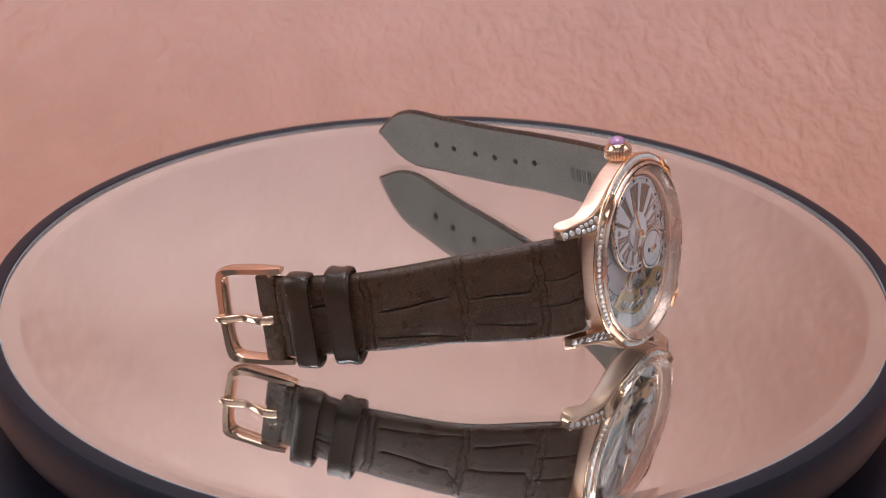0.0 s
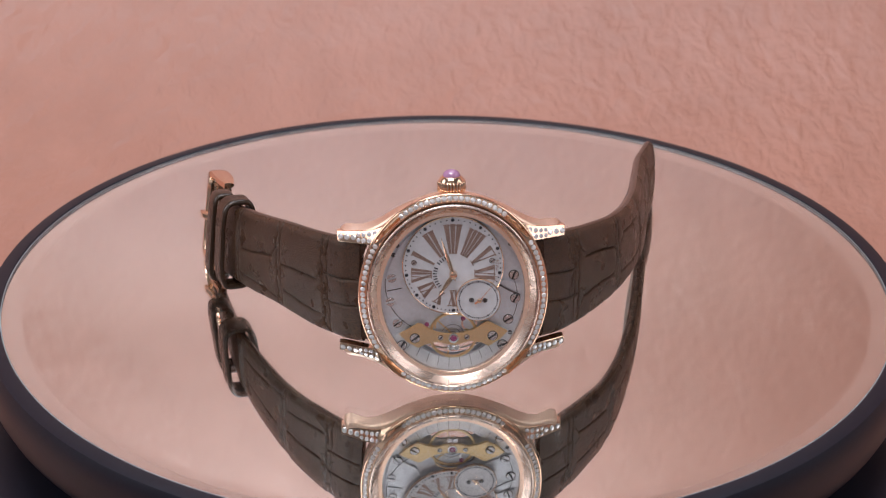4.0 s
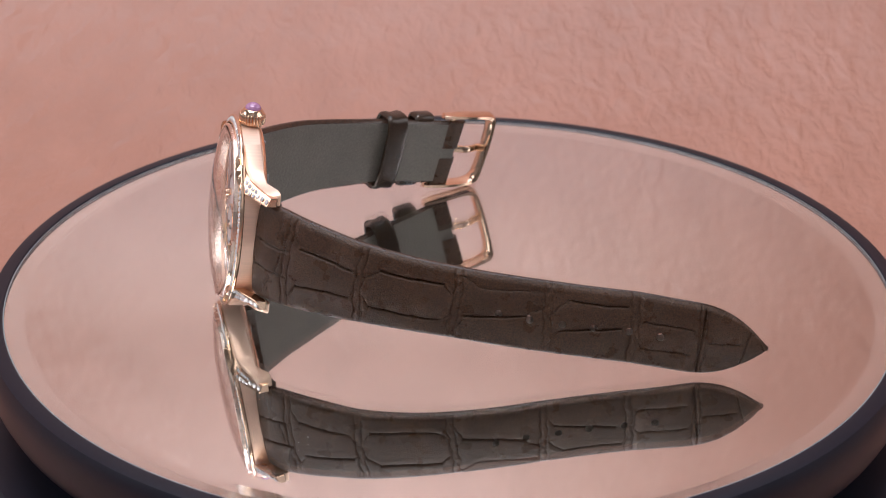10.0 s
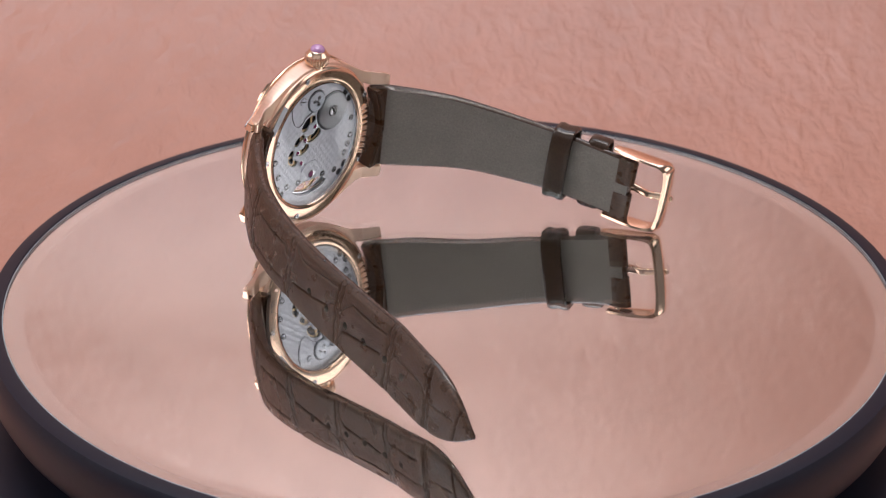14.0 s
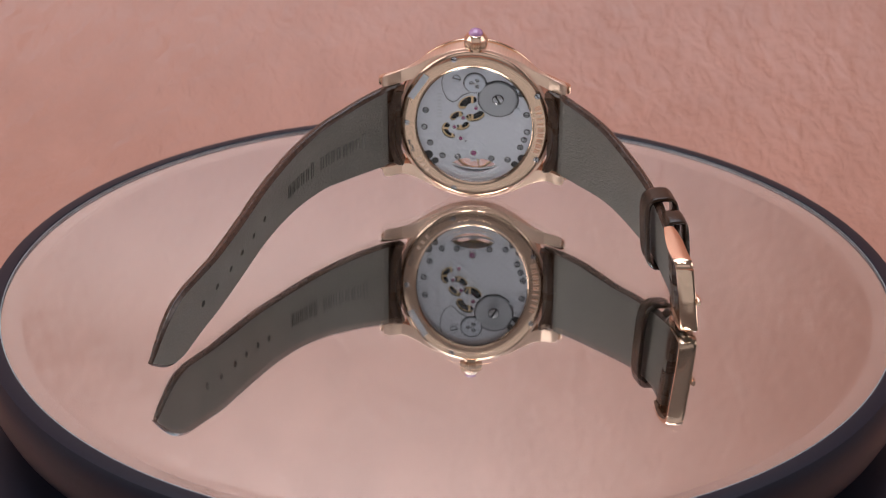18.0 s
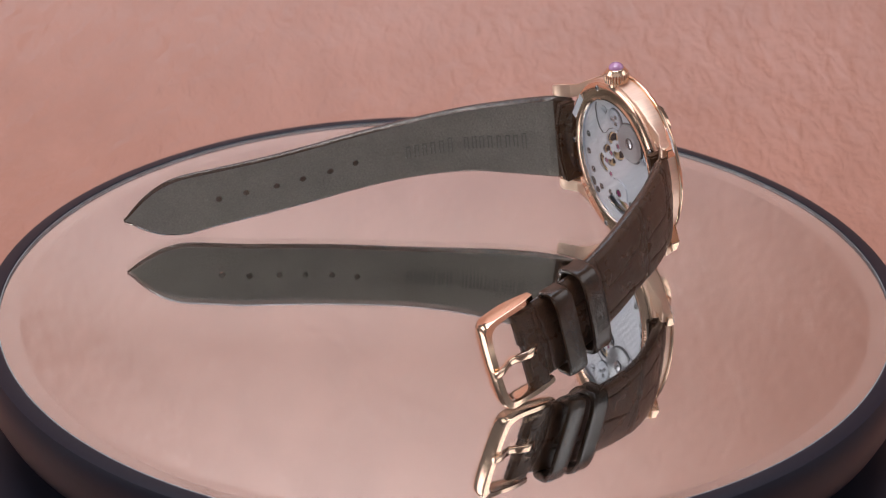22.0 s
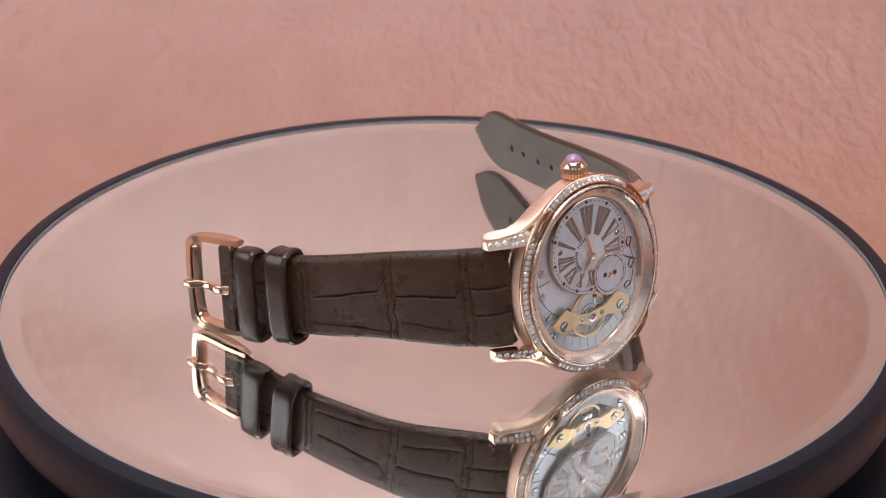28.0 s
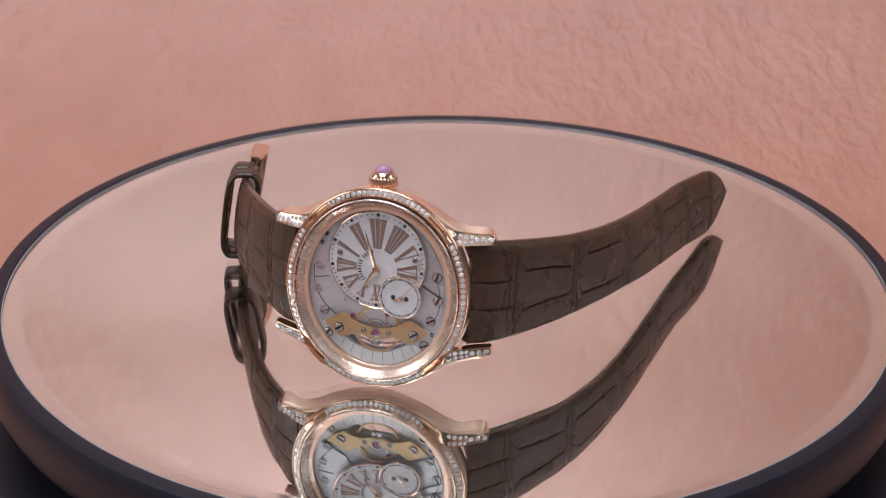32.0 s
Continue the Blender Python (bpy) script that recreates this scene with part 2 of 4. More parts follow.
def backdrop():
    """Hide laid on the table and swept up behind the turntable."""
    prof = [(-0.62, FLOOR), (0.06, FLOOR)]
    r, y0 = 0.26, 0.06
    for i in range(1, 25):
        a = radians(82) * i / 24
        prof.append((y0 + r * math.sin(a), FLOOR + r * (1 - math.cos(a))))
    for i in range(1, 12):
        prof.append((prof[-1][0] + 0.0075, prof[-1][1] + 0.05))
    xs = np.linspace(-0.62, 0.62, 60)
    v, f, uv = [], [], []
    run = [0.0]
    for a, b in zip(prof, prof[1:]):
        run.append(run[-1] + math.hypot(b[0] - a[0], b[1] - a[1]))
    for i, (y, z) in enumerate(prof):
        for x in xs:
            v.append((x, y, z))
            uv.append((x, run[i]))
    n = len(xs)
    for i in range(len(prof) - 1):
        for j in range(n - 1):
            f.append((i * n + j, i * n + j + 1, (i + 1) * n + j + 1, (i + 1) * n + j))
    me = bpy.data.meshes.new("backdrop")
    me.from_pydata(v, [], f)
    lay = me.uv_layers.new(name="UVMap")
    for lp in me.loops:
        lay.data[lp.index].uv = uv[lp.vertex_index]
    me.shade_smooth()
    ob = put("backdrop", me, "hide", None)
    so = ob.modifiers.new("thickness", "SOLIDIFY")
    so.thickness, so.offset = 0.003, -1
    tagged(ob, "pinkish tan creased leather sheet swept up behind the turntable", "backdrop", kind="structure")


def table():
    top = box_mesh("table", [(((-0.7, -0.66), (0.7, -0.66), (0.7, 0.75), (-0.7, 0.75)), FLOOR - 0.045, FLOOR - 0.0035)], "wall", None, k=1)
    tagged(top, "grey tabletop under the leather sheet", "table", kind="structure")
    for x in (-0.64, 0.64):
        for y in (-0.60, 0.69):
            box_mesh("leg", [(((x - 0.03, y - 0.03), (x + 0.03, y - 0.03), (x + 0.03, y + 0.03), (x - 0.03, y + 0.03)), -0.75, FLOOR - 0.045)], "wall", top, k=1)


# ------------------------------------------------------------------ the turntable
GLASS_R, TOP, SILVER = 91.8, 0.6, -1.2
OFF = (-0.50, 0.23)          # the platter sits slightly off its axis


def turntable():
    root = new("turntable")
    tagged(root, "round black display turntable topped with mirror glass", "turntable")
    R = GLASS_R
    oval("platter", [(R + 0.27, R + 0.27, -2.2), (R + 0.27, R + 0.27, 0.4), (R + 0.55, R + 0.55, 0.58), (R + 2.2, R + 2.2, 0.58), (R + 3.4, R + 3.4, 0.2), (R + 4.2, R + 4.2, -1.2), (R + 4.5, R + 4.5, -3.5),
                     (R + 4.2, R + 4.2, -9.0), (R + 3.0, R + 3.0, -11.5), (R - 6, R - 6, -12.0), (R - 6, R - 6, -2.2)], "platter", root, "satin black platter with a rounded rim", cx=OFF[0], cy=OFF[1], seg=200, closed=True)
    oval("silvered_back", [(R - 0.05, R - 0.05, SILVER - 0.6), (R - 0.05, R - 0.05, SILVER - 0.02), (0.01, 0.01, SILVER - 0.02)], "silver", root, "silvered mirror back", cx=OFF[0], cy=OFF[1], seg=200, caps=True, angle=6)
    g = oval("mirror_glass", [(0.01, 0.01, SILVER), (R, R, SILVER), (R, R, SILVER + 0.4), (R, R, TOP - 0.26), (R - 4.2, R - 4.2, TOP), (0.01, 0.01, TOP)], "plate_glass", root, "clear plate glass with a slightly sloped edge", cx=OFF[0], cy=OFF[1], seg=200, caps=True, angle=2.5)
    g.visible_shadow = False
    g.data.materials.append(M["glass_edge"])
    g.data.materials.append(M["rubber"])
    g.data.materials.append(M["bevel_glass"])
    for poly in g.data.polygons:
        if 0.5 < poly.normal.z < 0.9995:
            poly.material_index = 3
        if abs(poly.normal.z) < 0.3:
            poly.material_index = 1 if poly.center.z < (SILVER + 0.4) * MM else 2
    oval("glass_edge", [(R + 0.02, R + 0.02, SILVER), (R + 0.02, R + 0.02, TOP - 0.26), (R + 0.25, R + 0.25, TOP - 0.28), (R + 0.25, R + 0.25, SILVER)], "glass_edge", root, "greenish ground glass edge", cx=OFF[0], cy=OFF[1], seg=200, closed=True)
    oval("base", [(78, 78, -13.0), (78, 78, -20), (99, 99, -21), (101, 101, -23), (101.5, 101.5, -33.4), (60, 60, -33.6)], "platter", root, "glossy black drum base", cx=OFF[0], cy=OFF[1], seg=160, caps=True)
    oval("base_seam", [(101.2, 101.2, -26.4), (101.8, 101.8, -26.2), (101.8, 101.8, -27.2), (101.2, 101.2, -27.0)], "rubber", root, cx=OFF[0], cy=OFF[1], seg=160, closed=True)
    rng = random.Random(3)
    specks = []
    for i in range(7):
        r, w = 86 * math.sqrt(rng.random()), rng.uniform(0, 6.28)
        x, y, d, e = r * math.cos(w), r * math.sin(w), rng.uniform(0.04, 0.10), rng.uniform(0.04, 0.16)
        specks.append(([(x - d, y), (x, y - e), (x + d, y), (x, y + e * 0.7)], TOP - 0.005, TOP + 0.05))
    tagged(box_mesh("dust", specks, "dust", root), "tiny pale dust specks", kind="stuff")
    oval("hub", [(30, 30, -12.05), (30, 30, -12.95)], "rubber", root, seg=48, caps=True)
    return root


# ------------------------------------------------------------------ the watch
def screw_data(r):
    """A slotted screw head of radius r millimetres, as verts and faces."""
    v, f = [], []
    seg = 14
    for sgn in (1, -1):
        a0 = 0.22
        pts = [(r * math.cos(a0 + (math.pi - 2 * a0) * i / seg), sgn * r * math.sin(a0 + (math.pi - 2 * a0) * i / seg)) for i in range(seg + 1)]
        o = len(v)
        v += [(x, y, 0) for x, y in pts] + [(x, y, 0.18 * r + 0.05) for x, y in pts] + [(x * 0.88, y * 0.9, 0.18 * r + 0.12) for x, y in pts]
        n = seg + 1
        for lvl in (0, 1):
            f += [(o + lvl * n + i, o + lvl * n + (i + 1) % n, o + (lvl + 1) * n + (i + 1) % n, o + (lvl + 1) * n + i) for i in range(n)]
        f.append(tuple(o + 2 * n + i for i in range(n)))
    o = len(v)
    v += [(r * 1.14 * math.cos(2 * math.pi * i / 24), r * 1.14 * math.sin(2 * math.pi * i / 24), 0.02) for i in range(24)]
    f.append(tuple(range(o, o + 24)))
    return v, f


SHARED = {}


def repeat(name, key, make, parent, m):
    """A piece that shares its mesh with its likes."""
    if key not in SHARED:
        ob = make()
        ob.parent = parent
        SHARED[key] = ob.data
    else:
        ob = new(name, SHARED[key])
        ob.parent = parent
    ob.matrix_basis = m
    return ob


def screw(x, y, z, r, turn, parent, material="screw_steel", flip=False):
    def make():
        v, f = screw_data(r)
        ob = solid("screw", v, f, material, None)
        # black slot floor and ring paint the shade round the head
        ob.data.materials.append(M["recess"])
        ob.data.polygons[len(f) - 1].material_index = 1
        return ob
    return repeat("screw", ("screw", r, material), make, parent, pose(x * MM, y * MM, z * MM, 180 if flip else 0, 0, turn))


def gem(x, y, z, r, parent, tilt=(0, 0)):
    def make():
        v = [(math.cos(math.pi * i / 4) * 1.0, math.sin(math.pi * i / 4) * 1.0, 0) for i in range(8)]
        v += [(math.cos(math.pi * (i + 0.5) / 4) * 0.80, math.sin(math.pi * (i + 0.5) / 4) * 0.83, 0.24) for i in range(8)]
        v += [(math.cos(math.pi * i / 4) * 0.50, math.sin(math.pi * i / 4) * 0.57, 0.40) for i in range(8)]
        f = []
        for i in range(8):
            j = (i + 1) % 8
            f += [(i, j, 8 + i), (8 + i, j, 8 + j), (8 + i, 8 + j, 16 + j), (8 + i, 16 + j, 16 + i)]
        f.append(tuple(range(16, 24)))
        return solid("diamond", v, f, "diamond", None, smooth=False)
    ob = repeat("diamond", "gem", make, parent, pose(x * MM, y * MM, z * MM, tilt[0] + random.uniform(-5, 5), tilt[1] + random.uniform(-5, 5), random.uniform(0, 45)))
    ob.scale = (r, r, r)
    return ob


CASE_A, CASE_B = 17.8, 19.65


def case(root):
    body = oval("case_body", [(15.2, 17.1, -2.3), (16.2, 18.0, -2.3), (16.7, 18.55, -1.95), (16.75, 18.65, -1.7), (17.2, 19.1, -1.6), (17.3, 19.2, -1.45), (17.3, 19.2, 2.05), (17.0, 18.9, 2.1), (13.4, 15.4, 2.1), (13.2, 15.2, -2.3)],
                "brushed", root, "brushed rose-gold case band", seg=160, closed=True, angle=25)
    rim = oval("stone_set_rim", [(16.8, 18.7, 1.95), (17.5, 19.35, 2.0), (17.63, 19.48, 2.15), (17.65, 19.5, 2.50), (17.56, 19.41, 2.72), (17.42, 19.27, 2.80), (17.3, 19.15, 2.76), (17.27, 19.12, 2.60), (16.34, 18.19, 3.04), (16.30, 18.15, 3.20), (16.12, 17.97, 3.20), (16.05, 17.9, 1.95)],
               "gold", root, "polished rose-gold rim set with diamonds", cy=0.3, seg=160, closed=True, angle=40)
    n = 104
    ang = np.linspace(0, 2 * math.pi, 2000)
    px, py = 16.8 * np.cos(ang), 18.65 * np.sin(ang)
    run = np.concatenate([[0], np.cumsum(np.hypot(np.diff(px), np.diff(py)))])
    for i in range(n):
        s = run[-1] * (i + 0.5) / n
        x, y = np.interp(s, run, px), np.interp(s, run, py)
        if 10.2 < abs(y) < 14.9:
            continue
        q = math.hypot(x / 16.85 ** 2, y / 18.7 ** 2)
        gem(x, y + 0.3, 2.82, 0.55, rim, (-22 * y / 18.7 ** 2 / q, 22 * x / 16.85 ** 2 / q))
    bez = oval("bezel", [(16.02, 17.87, 2.0), (15.98, 17.83, 3.55), (15.88, 17.73, 3.8), (15.7, 17.55, 3.9), (15.55, 17.4, 3.88), (15.46, 17.31, 3.78), (15.44, 17.29, 3.3), (15.44, 17.29, 2.0)],
               "flange", root, "smooth rose-gold bezel", cy=0.12, seg=160, closed=True, angle=40)
    oval("inner_flange", [(15.43, 17.28, 3.0), (15.3, 17.15, 3.1), (13.45, 15.35, 1.55), (13.32, 15.22, 1.3), (13.3, 15.2, 0.85), (13.9, 15.8, 0.8), (15.43, 17.28, 1.9)], "flange", bez, "sloped satin rose-gold inner flange", seg=160, closed=True)
    cap = [(15.4 * q, 17.25 * q, 3.85 + 1.95 * (1 - q ** 2.6)) for q in (1.0, 0.985, 0.96, 0.92, 0.86, 0.78, 0.66, 0.52, 0.36, 0.18, 0.002)]
    inner = [(a * 0.972, b * 0.972, 3.35 + (z - 3.85) * 0.95) for a, b, z in cap][::-1]
    g = oval("crystal", [(15.4, 17.25, 3.35)] + cap + inner, "glass", root, "clear domed sapphire crystal", seg=128, closed=True, angle=60)
    g.visible_shadow = False
    # back ring, its screws and its raised marks
    back = oval("case_back", [(16.6, 18.4, -2.1), (16.3, 18.1, -2.45), (15.9, 17.7, -2.6), (13.7, 15.4, -2.72), (13.3, 15.0, -2.65), (12.9, 14.6, -2.3), (12.9, 14.6, -1.8), (15.0, 17.0, -1.8)], "gold", root, "smooth rose-gold case back ring", cy=0.2, seg=160, closed=True, angle=40)
    for x, y, t in ((4.5, 16.7, 20), (4.5, -16.0, 70), (15.1, 0.4, 10), (-14.0, 8.6, 50), (-14.1, -7.6, 80)):
        screw(x, y, -2.62, 0.62, t, back, "screw_steel", True)
    g = oval("back_crystal", [(12.85, 14.55, -2.45), (12.85, 14.55, -2.1), (0.02, 0.02, -2.1), (0.02, 0.02, -2.45)], "glass", root, "flat sapphire back crystal", cy=0.2, seg=128, closed=True)
    g.visible_shadow = False
    bars = []
    for i in range(9):
        a = radians(180 - 19 + 38 * i / 8)
        c, s = math.cos(a), math.sin(a)
        for k in ((-0.38, -0.16), (0.16, 0.38)) if i not in (1, 2, 3) else ((-0.18, 0.1),):
            q = []
            for rr, w in ((14.2, k[0]), (15.6, k[0]), (15.6, k[1]), (14.2, k[1])):
                q.append((rr * c - w * s, (rr * c * 0 + (rr + 1.95) * s) + w * c))
            bars.append((q, -2.95, -2.6))
    box_mesh("raised_mark", bars, "brushed", back, "row of raised bars on the back ring")
    cu = bpy.data.curves.new("fineness", "FONT")
    cu.body, cu.size, cu.extrude = "Au750", 1.15 * MM, 0.02 * MM
    tmp = bpy.data.objects.new("fineness", cu)
    me = bpy.data.meshes.new_from_object(tmp)
    bpy.data.objects.remove(tmp)
    word = put("fineness_mark", me, "steel_dark", back, "engraved fineness mark")
    dx, dy = Vector((-0.8, -2.4, 0)).normalized(), Vector((-2.4, 0.8, 0)).normalized()
    word.matrix_basis = Matrix(((dx.x, dy.x, 0, 15.0 * MM), (dx.y, dy.y, 0, -4.2 * MM), (0, 0, -1, -2.70 * MM), (0, 0, 0, 1)))
    bars = []
    for i, a in enumerate((-32, -38, -44)):
        c, s = math.cos(radians(a)), math.sin(radians(a))
        q = [(rr * c - w * s, (rr + 1.9) * s + w * c) for rr, w in ((14.1, -0.4), (15.1, -0.4), (15.1, 0.4), (14.1, 0.4))]
        bars.append((q, -2.74, -2.6))
    box_mesh("hallmark", bars, "satin", back, "small stamped bars on the back ring")
    q = [(10.0, 12.1), (11.2, 13.0), (14.9, 7.1), (13.6, 6.4)]
    box_mesh("protective_film", [(q, -2.84, -2.78)], "film", back, "bluish strip of protective film")
    # crown
    cr, cz = [], -0.5
    for y, r, flute in ((18.4, 1.9, 0), (19.25, 1.9, 0), (19.3, 2.45, 0.3), (19.5, 2.64, 1), (21.1, 2.66, 1), (21.3, 2.56, 0.8), (21.38, 2.44, 0), (21.75, 2.2, 0), (22.2, 1.85, 0), (22.32, 1.65, 0)):
        ring = []
        for j in range(156):
            rr = r * (1 - 0.13 * flute * (0, 0.06, 0.3, 1.0, 0.3, 0.06)[j % 6])
            a = 2 * math.pi * j / 156
            ring.append((rr * math.cos(a), y, rr * math.sin(a) + cz))
        cr.append(ring)
    v, f = loft(cr)
    crown = solid("crown", v, f, "gold", root, "fluted rose-gold crown", angle=35)
    rings = [[(1.6 * math.cos(b) * math.cos(2 * math.pi * j / 28), 22.3 + 1.2 * math.sin(b), 1.6 * math.cos(b) * math.sin(2 * math.pi * j / 28) + cz) for j in range(28)] for b in np.linspace(0, 1.5, 9)]
    v, f = loft(rings)
    solid("cabochon", v, f, "ruby", crown, "pink-purple sapphire cabochon")


def lug(root, sx, sy):
    """A swept lug with a stone-set front tier; sx, sy mirror it round the case."""
    # stations: x, y inner, y outer, z front, z back of the body
    body_rows = [(7.5, 12.0, 17.5, 1.9, -1.5), (9.5, 11.4, 16.55, 1.9, -1.6), (11.2, 11.1, 15.6, 1.85, -1.65), (12.8, 10.9, 14.8, 1.6, -1.7), (14.6, 10.8, 14.15, 1.0, -1.75), (16.4, 10.7, 13.8, 0.25, -2.0), (17.8, 10.7, 13.72, -0.4, -3.0), (18.8, 10.7, 13.75, -0.8, -3.7), (19.5, 10.7, 13.68, -1.05, -4.0), (20.0, 10.7, 13.5, -1.2, -4.15), (20.35, 10.75, 13.2, -1.35, -4.1), (20.5, 10.9, 12.9, -1.6, -3.9)]
    face_rows = [(8.0, 12.0, 16.4, 2.9, 1.4), (9.8, 11.0, 15.4, 2.88, 1.4), (11.4, 10.5, 14.4, 2.75, 1.2), (13.0, 10.3, 13.4, 2.4, 0.9), (14.6, 10.2, 12.8, 1.85, 0.2), (16.4, 10.1, 12.4, 1.0, -0.9), (18.4, 10.05, 12.1, -0.1, -2.2), (20.2, 10.0, 11.9, -1.15, -3.2), (21.0, 10.0, 11.8, -1.55, -3.4), (21.2, 10.15, 11.65, -1.75, -3.2)]
    if sy > 0:
        body_rows = [(x, yi - (0.7 if x > 16 else 0), yo - 0.12 * max(0, x - 11), zf, zb) for x, yi, yo, zf, zb in body_rows]
    else:
        body_rows = [(x, yi, yo - 0.04 * max(0, x - 9), zf, zb) for x, yi, yo, zf, zb in body_rows]

    def tier(name, rows, material, parent, ch, edge, label="", slant=0.0):
        rings = []
        for x, yi, yo, zf, zb in rows:
            lean = 0.0 if slant else 0.85 * min(1.0, max(0.0, (x - 11.0) / 5.5))
            up, dn = zf + slant * (yo - yi), zf - slant * (yo - yi)
            pts = [(yi, zb), (yi, up - ch), (yi + ch, up), (yo - ch, dn), (yo, dn - ch), (yo, zb)] if slant else [(yi, zb), (yi, zf - ch), (yi + ch, zf), (yo - lean - ch * 1.9, zf + 0.05), (yo - lean - ch * 0.9, zf - 0.10), (yo - lean - ch * 0.25, zf - ch), (yo - lean * 0.8, zf - ch * 2.0), (yo, zb + ch), (yo - ch * 0.3, zb + ch * 0.3), (yo - ch, zb)]
            ring = []
            for y, z in pts:
                q = min(1.0, math.hypot(x / edge[0], y / edge[1]))
                ring.append((sx * x / q, sy * y / q, z))
            rings.append(ring)
        v, f = loft(rings)
        return solid(name, v, f, material, parent, label, angle=24)
    lg = tier("lug", body_rows, "satin", root, 0.24, (16.6, 18.4), "curved rose-gold lug with a brushed flank")
    lg.data.materials.append(M["brushed"])
    for poly in lg.data.polygons:
        if poly.normal.y * sy > 0.72:
            poly.material_index = 1
    fc = tier("stone_set_tier", face_rows, "gold", lg, 0.12, (17.2, 19.05), "", 0.2)
    x = 10.75
    while x < 20.75:
        for a, b in zip(face_rows, face_rows[1:]):
            if a[0] <= x <= b[0]:
                t = (x - a[0]) / (b[0] - a[0])
                yi, yo, zf = (a[k] + t * (b[k] - a[k]) for k in (1, 2, 3))
                slope = math.degrees(math.atan2(a[3] - b[3], b[0] - a[0]))
        w = yo - yi - 0.36
        rows = 3 if w > 2.9 else 2 if w > 1.8 else 1
        r = min(w / 2 / rows, 0.62)
        for k in range(rows):
            if math.hypot(x / 17.3, (yi + 0.18 + w * (k + 0.5) / rows) / 19.15) < 1.0:
                continue
            gem(sx * x, sy * (yi + 0.18 + w * (k + 0.5) / rows), zf - 0.02 + 0.4 * (yo - yi) * (0.5 - (k + 0.5) / rows), r, fc, (-sy * 21, sx * slope))
        x += 1.93 * r


PIVOT = (0.0, 4.2)
DIAL = (0.0, 5.85)


def reach(phi, r):
    """Distance from the hand pivot to the circle of radius r round the dial's centre."""
    dx, dy = PIVOT[0] - DIAL[0], PIVOT[1] - DIAL[1]
    c, s = math.cos(phi), math.sin(phi)
    b = dx * c + dy * s
    return -b + math.sqrt(b * b - (dx * dx + dy * dy - r * r))


NUMERALS = {1: "I", 2: "II", 3: "III", 4: "IIII", 5: "V", 6: "VI", 8: "VIII", 9: "IX", 10: "X", 11: "XI", 12: "XII"}


def dial(root):
    plate = oval("dial_plate", [(9.2, 9.3, 1.75), (9.2, 9.3, 2.2), (0.02, 0.02, 2.2)], "pearl", root, "white mother-of-pearl dial", *DIAL, seg=96, caps=True)
    oval("dial_rim", [(9.2, 9.3, 1.7), (9.2, 9.3, 2.32), (9.26, 9.36, 2.38), (9.36, 9.46, 2.32), (9.4, 9.5, 1.7)], "gold", plate, "rose-gold dial rim", *DIAL, seg=96, closed=True)
    # tapered Roman numerals, tops outward, twelve at the short strap's side
    wide = {"I": 1.0, "V": 2.1, "X": 2.1}
    for h, text in NUMERALS.items():
        phi = radians(180 - 30 * h)
        r0, r1 = (4.0, reach(phi, 8.0)) if h != 9 else (3.2, reach(phi, 8.0))
        if h in (8,):
            continue
        total = sum(wide[c] for c in text)
        spread = min(11.0, 3.6 * total)
        bars = []

        def stroke(a0, a1, w):
            """From the inner end at offset a0 to the outer end at a1, in degrees from the numeral's axis; w: half width in degrees."""
            q = []
            for rr, a in ((r0, a0 - w), (r1, a1 - w), (r1, a1 + w), (r0, a0 + w)):
                q.append((PIVOT[0] + rr * math.cos(phi - radians(a)), PIVOT[1] + rr * math.sin(phi - radians(a))))
            bars.append((q, 2.19, 2.27))

        unit = 2 * spread / total
        x = -spread
        for c in text:
            mid = x + unit * wide[c] / 2
            if c == "I":
                stroke(mid, mid, unit * 0.40)
            elif c == "V":
                stroke(mid - 0.05 * unit, mid - unit * 0.75, unit * 0.42)
                stroke(mid + 0.1 * unit, mid + unit * 0.75, unit * 0.12)
            else:
                stroke(mid + unit * 0.7, mid - unit * 0.7, unit * 0.42)
                stroke(mid - unit * 0.7, mid + unit * 0.7, unit * 0.12)
            x += unit * wide[c]
        # serifs
        for ra, rb in ((r0, r0 + 0.16), (r1 - 0.16, r1)):
            q = []
            for rr, a in ((ra, -spread), (rb, -spread), (rb, spread), (ra, spread)):
                q.append((PIVOT[0] + rr * math.cos(phi - radians(a)), PIVOT[1] + rr * math.sin(phi - radians(a))))
            bars.append((q, 2.19, 2.275))
        box_mesh("roman_numeral", bars, "numeral", plate)
    dots = []
    for i in range(60):
        phi = radians(6 * i)
        rr = reach(phi, 8.75)
        x, y = PIVOT[0] + rr * math.cos(phi), PIVOT[1] + rr * math.sin(phi)
        if math.hypot(x - 4.6, y + 0.9) < 4.0:
            continue
        if i % 5 == 0:
            disc("hour_dot", x, y, 2.18, 2.36, 0.33, "ink", plate, seg=14, bevel=0.1)
        else:
            dots.append(([(x + 0.17, y), (x, y + 0.17), (x - 0.17, y), (x, y - 0.17)], 2.18, 2.26))
    box_mesh("minute_dots", dots, "ink", plate)
    for x in (-7.2, 7.2):
        screw(x, 6.6, 2.2, 0.48, 40, plate)
    # maker's name: a curved row of plain bars beside twelve, and small bars by six
    bars = []
    for i in range(14):
        if i == 8:
            continue
        for k in (-0.13, 0.05):
            a = radians(222 - 117 * (i + k) / 13)
            c, d = math.cos(a), math.sin(a)
